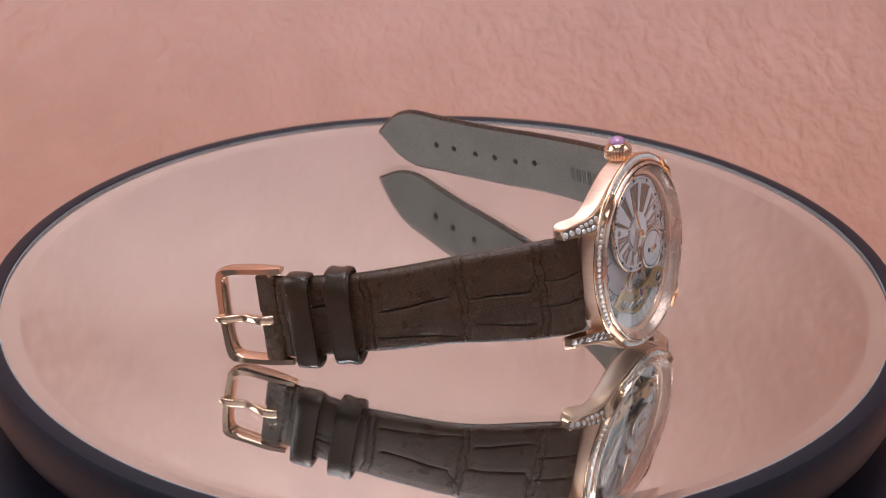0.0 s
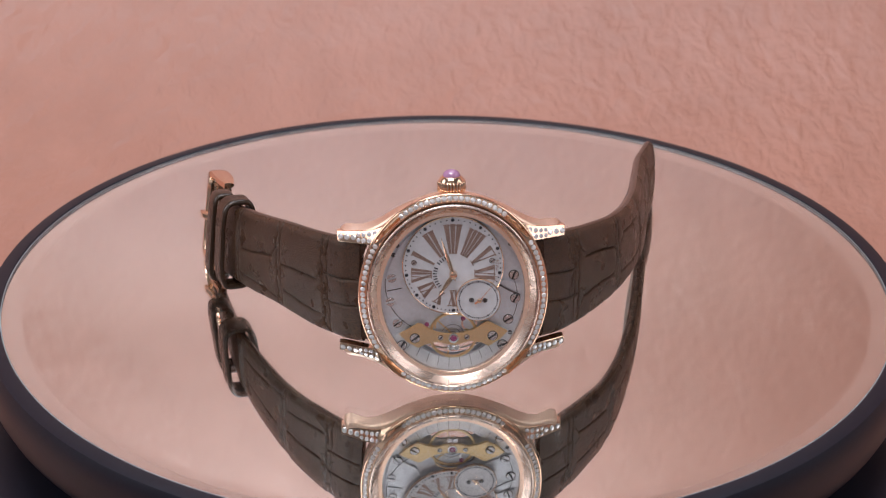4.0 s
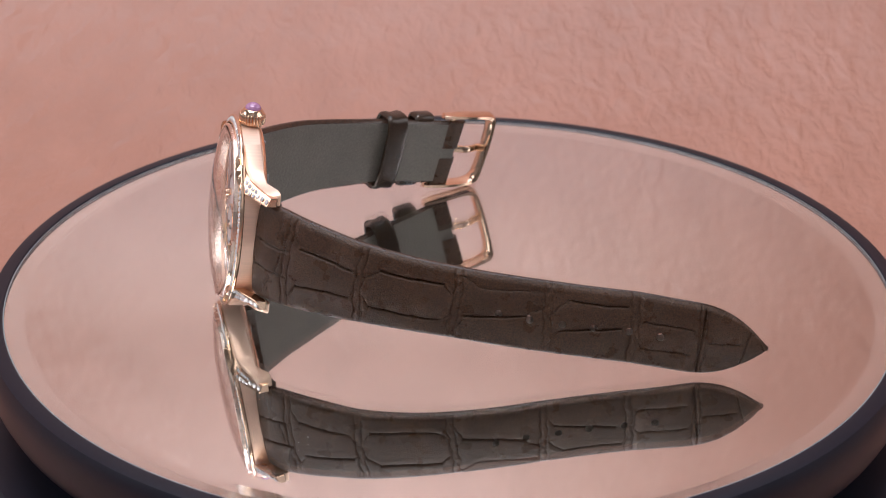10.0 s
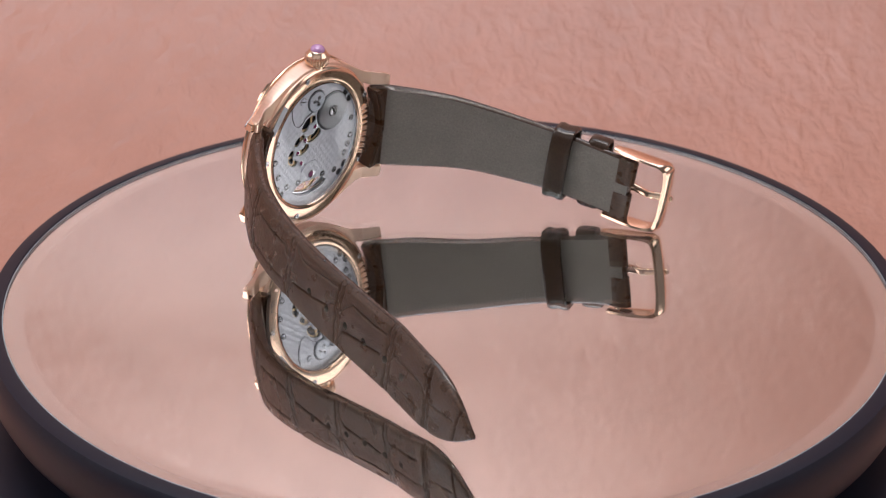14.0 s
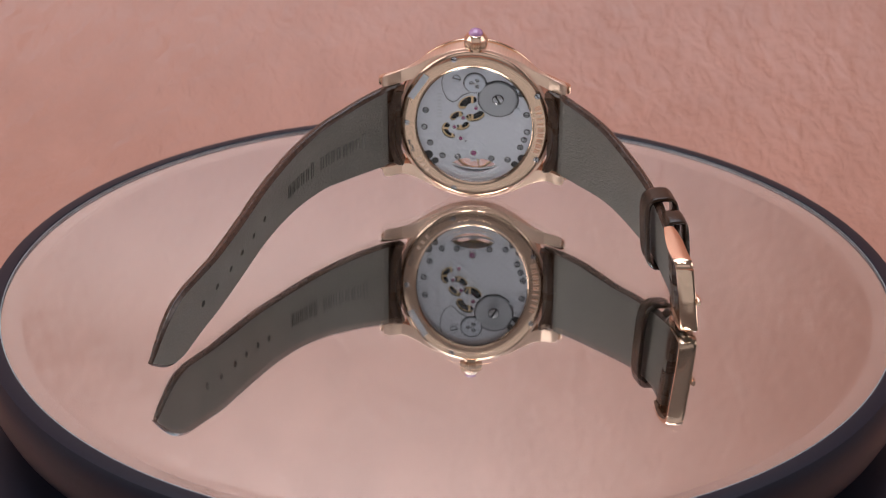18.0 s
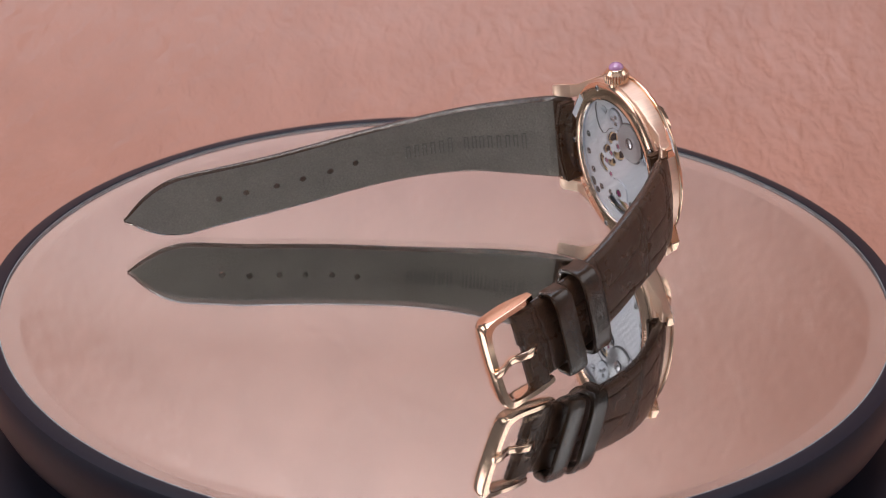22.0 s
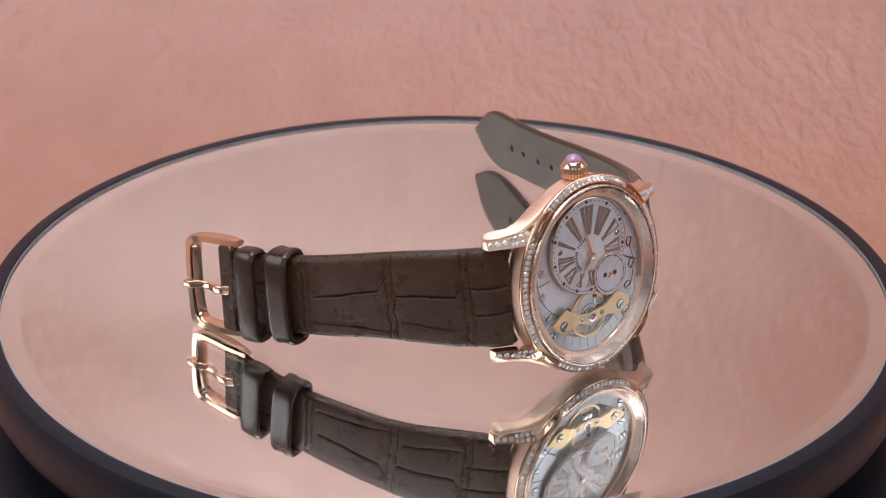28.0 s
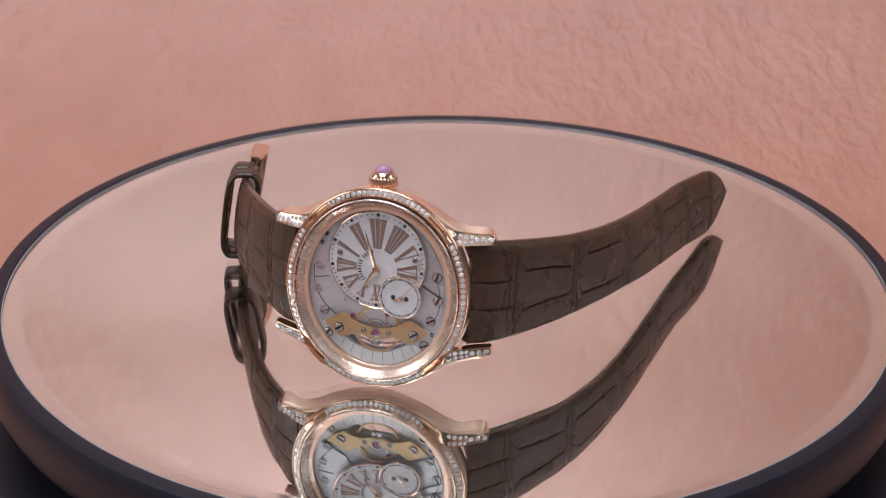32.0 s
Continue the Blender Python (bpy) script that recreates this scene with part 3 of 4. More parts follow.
            bars.append(([(PIVOT[0] + rr * c - w * d, PIVOT[1] + rr * d + w * c) for rr, w in ((3.02, -0.055), (3.72, -0.055), (3.72, 0.055), (3.02, 0.055))], 2.19, 2.26))
    box_mesh("printed_mark", bars, "ink", plate, "row of small dark printed bars")
    for word, y in (("SWISS", 2.55), ("MADE", 5.75)):
        a = math.asin((y - DIAL[1]) / 8.2)
        cu = bpy.data.curves.new("printed_word", "FONT")
        cu.body, cu.size, cu.extrude, cu.align_x, cu.align_y = word, 0.85 * MM, 0.01 * MM, "CENTER", "CENTER"
        tmp = bpy.data.objects.new("printed_word", cu)
        me = bpy.data.meshes.new_from_object(tmp)
        bpy.data.objects.remove(tmp)
        ob = put("printed_word", me, "numeral", plate, "tiny printed word")
        ob.matrix_basis = pose((DIAL[0] + 8.2 * math.cos(a)) * MM, y * MM, 2.215 * MM, 0, 0, math.degrees(a) + 90)
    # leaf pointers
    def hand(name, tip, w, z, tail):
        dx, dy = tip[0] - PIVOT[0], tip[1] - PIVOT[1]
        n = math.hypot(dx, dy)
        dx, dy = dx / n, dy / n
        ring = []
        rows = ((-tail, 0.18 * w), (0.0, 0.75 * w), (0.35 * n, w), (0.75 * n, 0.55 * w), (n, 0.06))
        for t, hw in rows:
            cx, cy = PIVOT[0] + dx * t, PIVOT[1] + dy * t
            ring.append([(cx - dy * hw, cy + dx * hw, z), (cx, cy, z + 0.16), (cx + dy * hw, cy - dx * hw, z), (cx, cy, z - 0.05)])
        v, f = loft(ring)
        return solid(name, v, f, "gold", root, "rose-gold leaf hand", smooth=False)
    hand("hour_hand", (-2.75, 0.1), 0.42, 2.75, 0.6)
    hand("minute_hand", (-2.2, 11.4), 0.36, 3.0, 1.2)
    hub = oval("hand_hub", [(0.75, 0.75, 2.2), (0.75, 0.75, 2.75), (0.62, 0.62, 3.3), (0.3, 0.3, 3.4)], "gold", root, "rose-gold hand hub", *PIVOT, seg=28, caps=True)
    # small seconds
    sx, sy = 4.6, -0.9
    sub = oval("seconds_dial", [(4.0, 4.0, 2.1), (4.0, 4.0, 2.55), (0.02, 0.02, 2.55)], "pearl", root, "small white seconds dial", sx, sy, seg=72, caps=True)
    oval("seconds_rim", [(4.0, 4.0, 2.1), (4.0, 4.0, 2.66), (4.05, 4.05, 2.70), (4.14, 4.14, 2.66), (4.17, 4.17, 2.1)], "gold", sub, "rose-gold rim", sx, sy, seg=72, closed=True)
    dots = []
    for i in range(60):
        a = radians(6 * i)
        x, y, d = sx + 3.55 * math.cos(a), sy + 3.55 * math.sin(a), 0.22 if i % 5 == 0 else 0.14
        dots.append(([(x + d, y), (x, y + d), (x - d, y), (x, y - d)], 2.53, 2.60))
    box_mesh("seconds_dots", dots, "ink", sub)
    for dx in (-1.25, 1.25):
        screw(sx + dx, sy - 0.05 + dx * -0.05, 2.55, 0.42, 75, sub, "steel_dark")
    oval("seconds_hub", [(0.42, 0.42, 2.5), (0.42, 0.42, 2.95), (0.2, 0.2, 3.05)], "gold", sub, "", sx + 0.2, sy - 0.1, seg=20, caps=True)
    for i, (lx, ly, ww) in enumerate(((-0.9, -0.55, 0.22), (0.5, 0.5, 0.16), (2.4, 2.9, 0.06))):
        x0, y0 = sx + 0.2, sy - 0.1
        n = math.hypot(lx, ly)
        px, py = -ly / n * ww, lx / n * ww
        box_mesh("seconds_hand", [(((x0 + px, y0 + py), (x0 - px, y0 - py), (x0 + lx - px * 0.7, y0 + ly - py * 0.7), (x0 + lx + px * 0.7, y0 + ly + py * 0.7)), 2.78, 2.86)], "gold", sub, "thin rose-gold seconds hand")


def movement(root):
    slot = arc(0, -6.3, 7.6, 6.3, 196, 344, 30) + arc(0, -9.6, 7.0, 2.6, 20, 160, 20)
    outer = ring2d(0, 0, 13.2, 15.2, 90)
    plate = prism("main_plate", outer, [slot], 0.45, 0.8, "steel", root, "satin rhodium main plate with a crescent opening")
    # left and right bridges on the plate
    prism("bridge", arc(0, 0, 12.7, 14.7, 128, 205, 24) + [(-6.6, -3.4), (-5.2, 0.5)] + arc(0, 3.0, 7.6, 7.6, 170, 130, 12), [], 0.8, 1.25, "steel", plate, "satin steel bridge", 0.08)
    prism("bridge", arc(0, 0, 12.7, 14.7, -26, 6, 16) + [(9.6, 2.6), (6.0, 0.0), (6.4, -4.2)], [], 0.8, 1.2, "steel", plate, "satin steel bridge", 0.08)
    prism("bridge", arc(0, 0, 12.7, 14.7, 9, 60, 16) + arc(0, 3.0, 8.4, 8.4, 60, 4, 12), [], 0.8, 1.15, "steel", plate, "satin steel bridge", 0.08)
    sector = prism("frosted_sector", arc(0, 0, 13.1, 15.1, 212, 328, 40) + arc(0, 0, 10.4, 12.7, 328, 212, 40), [], 0.8, 1.15, "frosted", plate, "frosted pale lower sector", 0.06)
    for a in range(226, 320, 10):
        c, s = math.cos(radians(a)), math.sin(radians(a))
        q = [(11.0 * c - w * s, 12.6 * s + w * c) for w in (-0.05, 0.05)] + [(12.4 * c - w * s, 14.6 * s + w * c) for w in (0.05, -0.05)]
        box_mesh("sector_joint", [(q, 1.13, 1.17)], "steel_dark", sector)
    for x, y, t in ((11.3, 3.4, 70), (11.6, -1.2, 60), (10.3, -5.3, 30), (9.2, -10.3, 20), (-11.3, 3.4, 20), (-11.6, -1.2, 15), (-10.4, -5.4, 40), (-9.6, -9.9, 60)):
        screw(x, y, 1.2, 0.85, t, plate)
    for x, y in ((10.6, -8.0), (-10.9, 7.8), (-10.2, 9.6), (10.7, 9.4), (10.2, 11.0)):
        screw(x, y, 1.1, 0.4, 0, plate, "steel_dark")
    # curved groove lines, their shade drawn as thin black bars, and levers
    def line(name, pts, w, z, material):
        tube(name, [(x, y, z) for x, y in pts], (w, 0.06), material, plate, seg=8)
    line("groove", arc(-3.0, 2.0, 9.5, 9.5, 172, 250, 16), 0.07, 1.26, "recess")
    line("groove", [(-12.2, 0.9), (-9.4, 1.4)], 0.09, 1.27, "recess")
    line("lever", [(8.6, 1.6), (10.6, 0.4), (12.5, -0.5)], 0.16, 1.5, "steel_dark")
    line("groove", arc(3.0, -1.0, 9.0, 9.0, 330, 392, 14), 0.06, 1.22, "recess")
    # balance: wheel, spring, bridge and jewel
    bw = tube("balance_wheel", [(4.3 * math.cos(a), -8.2 + 4.3 * math.sin(a), 0.9) for a in np.linspace(0, 2 * math.pi, 56, endpoint=False)], (0.28, 0.22), "yellow", root, "golden balance wheel", seg=8, closed=True)
    for a in (15, 135, 255):
        c, s = math.cos(radians(a)), math.sin(radians(a))
        tube("spoke", [(0, -8.2, 0.9), (4.2 * c, -8.2 + 4.2 * s, 0.9)], (0.14, 0.1), "yellow", bw, seg=8)
    tube("hairspring", [((0.6 + 0.033 * i) * math.cos(i * 0.3), -8.2 + (0.6 + 0.033 * i) * math.sin(i * 0.3), 1.3) for i in range(60)], (0.05, 0.06), "steel_dark", root, "fine coiled hairspring", seg=6)
    tube("hairspring_arm", [(x, y, 1.75) for x, y in arc(-0.4, -6.3, 3.0, 2.6, 60, 185, 18)], (0.13, 0.12), "yellow", root, "golden curved spring arm", seg=8)
    half = [(1.8, -7.5), (3.2, -7.15), (4.5, -6.5), (5.9, -5.5), (6.6, -5.4), (8.2, -6.3), (10.2, -7.4), (8.7, -9.0), (6.6, -10.3), (5.2, -9.6), (3.1, -9.15), (1.6, -9.6)]
    bridge = prism("balance_bridge", [(0, -7.6)] + half + [(0, -9.9)] + [(-x, y) for x, y in half[::-1]], [], 1.5, 2.0, "yellow", root, "brushed golden balance bridge", 0.12)
    for x, y, r in ((-7.2, -8.3, 0.85), (7.3, -8.2, 0.85), (-2.4, -8.35, 0.45), (2.5, -8.35, 0.45)):
        screw(x, y, 2.0, r, 35, bridge)
    oval("jewel_setting", [(0.95, 0.95, 1.95), (0.95, 0.95, 2.12), (0.62, 0.62, 2.16), (0.6, 0.6, 2.0)], "steel_bright", bridge, "", 0, -8.5, seg=28, closed=True)
    disc("jewel", 0, -8.5, 1.95, 2.1, 0.62, "jewel", bridge, "violet-red bearing jewel", seg=24, bevel=0.1)
    for x in (-0.55, 0.55):
        disc("stud", x, -10.5, 1.2, 1.9, 0.55, "steel_bright", bridge, seg=20, bevel=0.1)
    tube("stud_holder", [(-1.1, -10.45, 1.6), (1.1, -10.45, 1.6)], (0.45, 0.2), "steel", bridge, seg=10)
    for x, y in ((1.9, -5.0), (-4.9, -6.0)):
        disc("jewel", x, y, 0.8, 1.15, 0.45, "jewel", root, "small red jewel", seg=18, bevel=0.1)
    oval("escape_wheel", [(1.5, 1.5, 0.85), (1.5, 1.5, 0.98), (1.15, 1.15, 0.98), (1.15, 1.15, 0.85)], "steel_bright", root, "small steel escape wheel", 3.0, -6.0, seg=30, closed=True)
    # underside
    slot_b = arc(0, -6.4, 7.2, 6.0, 222, 318, 30) + arc(0, -11.6, 5.6, 3.0, 25, 155, 20)

    def kidney(x, y, r0, r1, a0, a1):
        """A rounded window between two radii."""
        w, m = (r1 - r0) / 2, (r1 + r0) / 2
        ends = []
        for a, turn in ((a1, 0), (a0, 180)):
            cx, cy = x + m * math.cos(radians(a)), y + m * math.sin(radians(a))
            ends.append(arc(cx, cy, w, w, a + turn, a + turn + 180, 8)[1:-1])
        return arc(x, y, r1, r1, a0, a1, 18) + ends[0] + arc(x, y, r0, r0, a1, a0, 12) + ends[1]
    wells = [(0.6, 3.9, 3.3), (3.3, 0.7, 2.55), (5.0, -1.6, 2.4)]
    windows = [kidney(0.6, 3.9, 1.35, 3.3, 18, 92), kidney(0.6, 3.9, 1.35, 3.3, 215, 280), kidney(3.3, 0.7, 1.0, 2.5, 25, 90), kidney(3.3, 0.7, 1.0, 2.5, 210, 280), kidney(5.0, -1.6, 0.9, 2.4, -85, 40), arc(1.9, -5.0, 0.75, 0.75, 60, 240, 10)]
    under = prism("back_plate", outer, [slot_b] + windows, -1.25, -0.95, "steel", root, "hammered rhodium bridge plate", 0.05)
    hm = bpy.data.materials.new("hammered_rhodium")
    hm.use_nodes = True
    nt = hm.node_tree
    b = nt.nodes["Principled BSDF"]
    b.inputs["Base Color"].default_value, b.inputs["Metallic"].default_value, b.inputs["Roughness"].default_value = (0.70, 0.72, 0.78, 1), 0.5, 0.38
    tc, mp, vo, bp = nt.nodes.new("ShaderNodeTexCoord"), nt.nodes.new("ShaderNodeMapping"), nt.nodes.new("ShaderNodeTexVoronoi"), nt.nodes.new("ShaderNodeBump")
    mp.inputs["Rotation"].default_value = (0, 0, radians(38))
    vo.voronoi_dimensions = "2D"
    vo.inputs["Scale"].default_value, vo.inputs["Randomness"].default_value = 800, 0.15
    bp.inputs["Strength"].default_value, bp.inputs["Distance"].default_value = 0.6, 0.00022
    nt.links.new(tc.outputs["Object"], mp.inputs[0])
    nt.links.new(mp.outputs[0], vo.inputs["Vector"])
    nt.links.new(vo.outputs["Distance"], bp.inputs["Height"])
    nt.links.new(bp.outputs[0], b.inputs["Normal"])
    under.data.materials[0] = hm
    sun = bpy.data.materials.new("sunray_steel")
    sun.use_nodes = True
    nt = sun.node_tree
    b = nt.nodes["Principled BSDF"]
    b.inputs["Base Color"].default_value, b.inputs["Metallic"].default_value, b.inputs["Roughness"].default_value = (0.50, 0.52, 0.55, 1), 1.0, 0.34
    b.inputs["Anisotropic"].default_value = 0.85
    tg = nt.nodes.new("ShaderNodeTangent")
    tg.direction_type, tg.axis = "RADIAL", "Z"
    nt.links.new(tg.outputs[0], b.inputs["Tangent"])

    def toothed(x, y, r, teeth, depth):
        return [(x + (r - (depth if j % 4 > 1 else 0)) * math.cos(math.pi * j / 2 / teeth), y + (r - (depth if j % 4 > 1 else 0)) * math.sin(math.pi * j / 2 / teeth)) for j in range(4 * teeth)]
    # black sheet for the shade deep in the train wells, and the wheels in them
    prism("train_well_shade", arc(2.9, 1.0, 7.0, 7.0, 0, 350, 40), [], -0.1, 0.0, "recess", root, "black sheet standing for the shade below the train wheels")
    for (x, y, r), teeth in zip(wells, (46, 40, 40)):
        spokes = []
        for q in range(4):
            spokes.append(arc(x, y, r - 0.45, r - 0.45, 90 * q + 6, 90 * q + 84, 10) + arc(x, y, 0.8, 0.8, 90 * q + 70, 90 * q + 20, 5))
        prism("train_wheel", toothed(x, y, r - 0.06, teeth, 0.2), spokes, -0.80, -0.66, "yellow", root, "golden train wheel with four spokes")
    # black discs proud of the plate paint the shaded gap round each wheel
    disc("wheel_recess_shade", -5.2, 6.8, -1.29, -1.0, 4.62, "recess", under, "black disc standing for the shaded recess round the ratchet wheel", seg=60)
    disc("wheel_recess_shade", 0.0, 10.5, -1.285, -1.0, 2.62, "recess", under, "black disc standing for the shaded recess round the crown wheel", seg=44)
    big = prism("ratchet_wheel", toothed(-5.2, 6.8, 4.4, 60, 0.32), [], -1.65, -1.28, "steel", root, "large sunray-brushed ratchet wheel", 0.04)
    big.data.materials[0] = sun
    screw(-5.2, 6.8, -1.66, 1.15, 60, big, "screw_steel", True)
    small = prism("crown_wheel", toothed(0.0, 10.5, 2.45, 34, 0.3), [], -1.6, -1.28, "steel", root, "small steel crown wheel", 0.04)
    oval("wheel_ring", [(1.75, 1.75, -1.59), (1.75, 1.75, -1.66), (1.6, 1.6, -1.66), (1.6, 1.6, -1.59)], "steel", small, "", 0.0, 10.5, seg=36, closed=True)
    for dx, dy in ((0.8, 0.1), (-0.5, 0.75), (-0.5, -0.75)):
        screw(dx, 10.5 + dy, -1.6, 0.42, 20, small, "screw_steel", True)
    disc("stud", 0.0, 10.5, -1.72, -1.58, 0.3, "steel_bright", small, seg=14)
    for x, y in ((-0.3, 4.2), (2.5, 1.6), (4.5, -0.9), (3.1, -3.7), (1.7, -5.2)):
        oval("jewel_sink", [(0.62, 0.62, -1.26), (0.62, 0.62, -1.33), (0.42, 0.42, -1.30), (0.42, 0.42, -1.26)], "steel_bright", under, "", x, y, seg=20, closed=True)
        disc("jewel", x, y, -1.31, -1.22, 0.42, "jewel", under, "small red jewel", seg=16)
    cock = prism("balance_cock", arc(0.15, -6.6, 3.0, 2.6, -15, 190, 24) + [(-2.9, -8.2), (-1.4, -8.75), (1.5, -8.7), (3.1, -8.1)], [], -1.55, -1.27, "steel", root, "round-headed steel balance cock", 0.08)
    cock.data.materials[0] = hm
    oval("jewel_setting", [(0.95, 0.95, -1.54), (0.95, 0.95, -1.64), (0.66, 0.66, -1.62), (0.66, 0.66, -1.54)], "steel_bright", cock, "", 0.1, -7.2, seg=24, closed=True)
    disc("jewel", 0.1, -7.2, -1.62, -1.5, 0.66, "jewel", cock, "violet-red bearing jewel", seg=20)
    for i, (x, y) in enumerate(((11.0, 3.1), (11.3, -1.2), (10.0, -5.2), (7.2, -8.4), (3.7, -8.5), (-3.9, -8.6), (-7.6, -8.7), (-10.4, -5.3), (-11.2, -3.3), (-11.8, -1.3), (-11.6, 3.1))):
        # raised black ring painted in for the shade of the sink
        sink = oval("screw_sink_shade", [(0.74, 0.74, -1.27), (0.72, 0.72, -1.33), (0.56, 0.56, -1.33), (0.54, 0.54, -1.27)], "recess", under, "", x, y, seg=22, closed=True)
        screw(x, y, -1.30, 0.46, 37 * i, under, "screw_steel", True)
    for i, (x, y) in enumerate(((10.4, -8.3), (8.8, -9.8), (-10.9, -8.2), (-9.2, -9.8), (-10.4, 8.3), (-9.1, 10.2))):
        # no hole is cut: a black disc paints its shade
        disc("recessed_screw_shade", x, y, -1.30, -1.1, 1.05 if i in (0, 2) else 0.8, "recess", under, "black disc standing for the shade in a recessed screw hole", seg=22)
    screw(4.1, 11.4, -1.27, 0.8, 15, under, "steel", True)
    tube("balance_rim", [(x, y, -1.0) for x, y in arc(0, -8.6, 6.3, 2.9, 200, 340, 24)], (0.22, 0.16), "steel_bright", under, "thin steel rim across the opening", seg=8)
    tube("click_spring", [(x, y, -1.35) for x, y in ((7.0, 12.2), (7.4, 10.4), (7.1, 8.2), (6.2, 6.3), (5.0, 5.5), (3.9, 6.0), (2.9, 7.2), (1.6, 7.9), (0.9, 8.2))], (0.09, 0.08), "steel_dark", under, "thin curved click spring", seg=8)
    prism("click", [(-10.4, 3.6), (-9.0, 3.2), (-8.6, 4.3), (-9.7, 4.9)], [], -1.6, -1.27, "steel", under, "small steel click", 0.06)
    bars = []
    for i in range(14):
        if i != 8:
            y = 7.6 - 0.82 * i
            bars.append(([(7.4, y), (8.4, y), (8.4, y - 0.42), (7.4, y - 0.42)], -1.28, -1.22))
    for i in range(11):
        x = 5.0 - 1.0 * i
        yy = -12.4 - 0.9 * math.cos(x / 6.0)
        bars.append(([(x, yy), (x + 0.5, yy), (x + 0.5, yy + 0.5), (x, yy + 0.5)], -1.28, -1.22))
    box_mesh("engraved_mark", bars, "frosted", under, "rows of plain engraved bars")
    oval("movement_ring", [(13.6, 15.6, 0.9), (13.0, 14.9, 0.9), (13.0, 14.9, -1.8), (13.6, 15.6, -1.8)], "steel", root, "rhodium movement ring", seg=96, closed=True)


# ------------------------------------------------------------------ the strap
def strap_frame(ctrl, side):
    """Even rows along the strap: run, place (x, z), middle y, half width, tangent and outward normal."""
    n = 8 + int(sum(math.hypot(b[0] - a[0], b[1] - a[1]) for a, b in zip(ctrl, ctrl[1:])) / 0.125)
    s, p = spline(ctrl, n)
    t = np.gradient(p[:, :2], s, axis=0)
    t /= np.linalg.norm(t, axis=1)[:, None]
    nrm = side * np.stack([-t[:, 1], t[:, 0]], 1)
    return s, p, t, nrm


def strap_half(name, root, ctrl, side, bands, lines, holes, tip, thick, label):
    """One strap half: embossed outer leather, lacquered edge, lining, punched holes.
    bands: z of the cross creases; lines: (band, w, band, w, depth) creases along the scales; tip: length of the point, or 0."""
    s, p, t, nrm = strap_frame(ctrl, side)
    L = s[-1]
    w = np.sin(np.linspace(-1, 1, 141) * math.pi / 2 * 0.985) / math.sin(math.pi / 2 * 0.985)
    w = 0.5 * w + 0.5 * np.linspace(-1, 1, 141)
    order = np.argsort(-p[:, 1])
    sb = np.interp(-np.array(bands), -p[order, 1], s[order])
    hw = p[:, 3].copy()
    yc = p[:, 2].copy()
    if tip:
        e = np.clip((s - (L - tip)) / tip, 0, 1)
        hw = hw * (1 - 0.985 * e ** 2.3)
    else:
        e = np.clip((s - (L - 1.2)) / 1.2, 0, 1)
    S, W = np.meshgrid(s, w, indexing="ij")
    HW = hw[:, None] * np.ones_like(W)
    Y = HW * W
    rng = np.random.RandomState(5 + side)
    d_all = np.full(S.shape, 9.0)
    groove = np.zeros(S.shape)
    for k, b in enumerate(sb):
        ph, ph2 = rng.uniform(0, 6, 2)
        wob = b + 0.32 * np.sin(W * 2.3 + ph) + 0.10 * np.sin(W * 9 + ph2)
        for off, dep, wid in ((-0.7, 0.165, 0.12), (0.7, 0.14, 0.11)):
            d = np.abs(S - wob - off - 0.12 * np.sin(W * 14 + ph + off))
            groove += dep * np.exp(-(d / wid) ** 2)
            d_all = np.minimum(d_all, d)
        strip = np.exp(-((S - wob) / 0.75) ** 4)
        groove += strip * (0.05 + 0.05 * np.sin(W * 23 + 2.2 * np.sin(S * 3.1 + ph)) * np.sin(S * 4.7 + W * 6 + ph2))
    for b0, w0, b1, w1, dep in lines:
        s0, s1 = (np.interp(b, np.arange(len(sb)), sb) if b >= 0 else sb[0] * (1 + 1.9 * b) for b in (b0, b1))
        y0, y1 = (wv * np.interp(sv, s, hw) for wv, sv in ((w0, s0), (w1, s1)))
        vx, vy = s1 - s0, y1 - y0
        q = np.clip(((S - s0) * vx + (Y - y0) * vy) / (vx * vx + vy * vy), 0, 1)
        wig = 0.15 * np.sin(q * 5 + s0) + 0.05 * np.sin(q * 17 + s1)
        d = np.hypot(S - s0 - q * vx, Y - y0 - q * vy - wig)
        groove += 1.9 * dep * np.exp(-(d / (0.09 + 0.10 * dep)) ** 2) * (0.35 + 0.65 * np.sin(math.pi * np.clip(q, 0.02, 0.98)) ** 0.5)
        d_all = np.minimum(d_all, d)
    relief = 0.20 * (1 - np.exp(-d_all / 0.45)) - 1.12 * groove
    bulge = 0.75 * (1 - np.abs(W) ** 2.2) - 0.55 * np.clip((np.abs(W) - 0.86) / 0.14, 0, 1) ** 2
    th = ((thick[0] + (thick[1] - thick[0]) * np.clip(s / L, 0, 1)) * (0.6 + 0.4 * np.clip(s / 6, 0, 1)))[:, None]
    if tip:
        th = th * (1 - 0.45 * e[:, None] ** 2)
        bulge = bulge * (1 - 0.5 * e[:, None])
    relief = relief * np.clip((1 - np.abs(W)) / 0.05, 0.3, 1)

    def lay(h, inset=0.0):
        yy = Y * (1 - inset / np.maximum(HW, 1.6))
        along = p[:, 5][:, None] * yy
        return np.stack([p[:, 0][:, None] + p[:, 4][:, None] * yy + nrm[:, 0][:, None] * h + t[:, 0][:, None] * along, yc[:, None] + yy, p[:, 1][:, None] + nrm[:, 1][:, None] * h + t[:, 1][:, None] * along], -1)
    up, low = lay(relief + bulge - 0.75), lay(-th + 0 * W, 0.5)
    ns, nw = S.shape
    cut = np.zeros((ns - 1, nw - 1), bool)
    loops = []
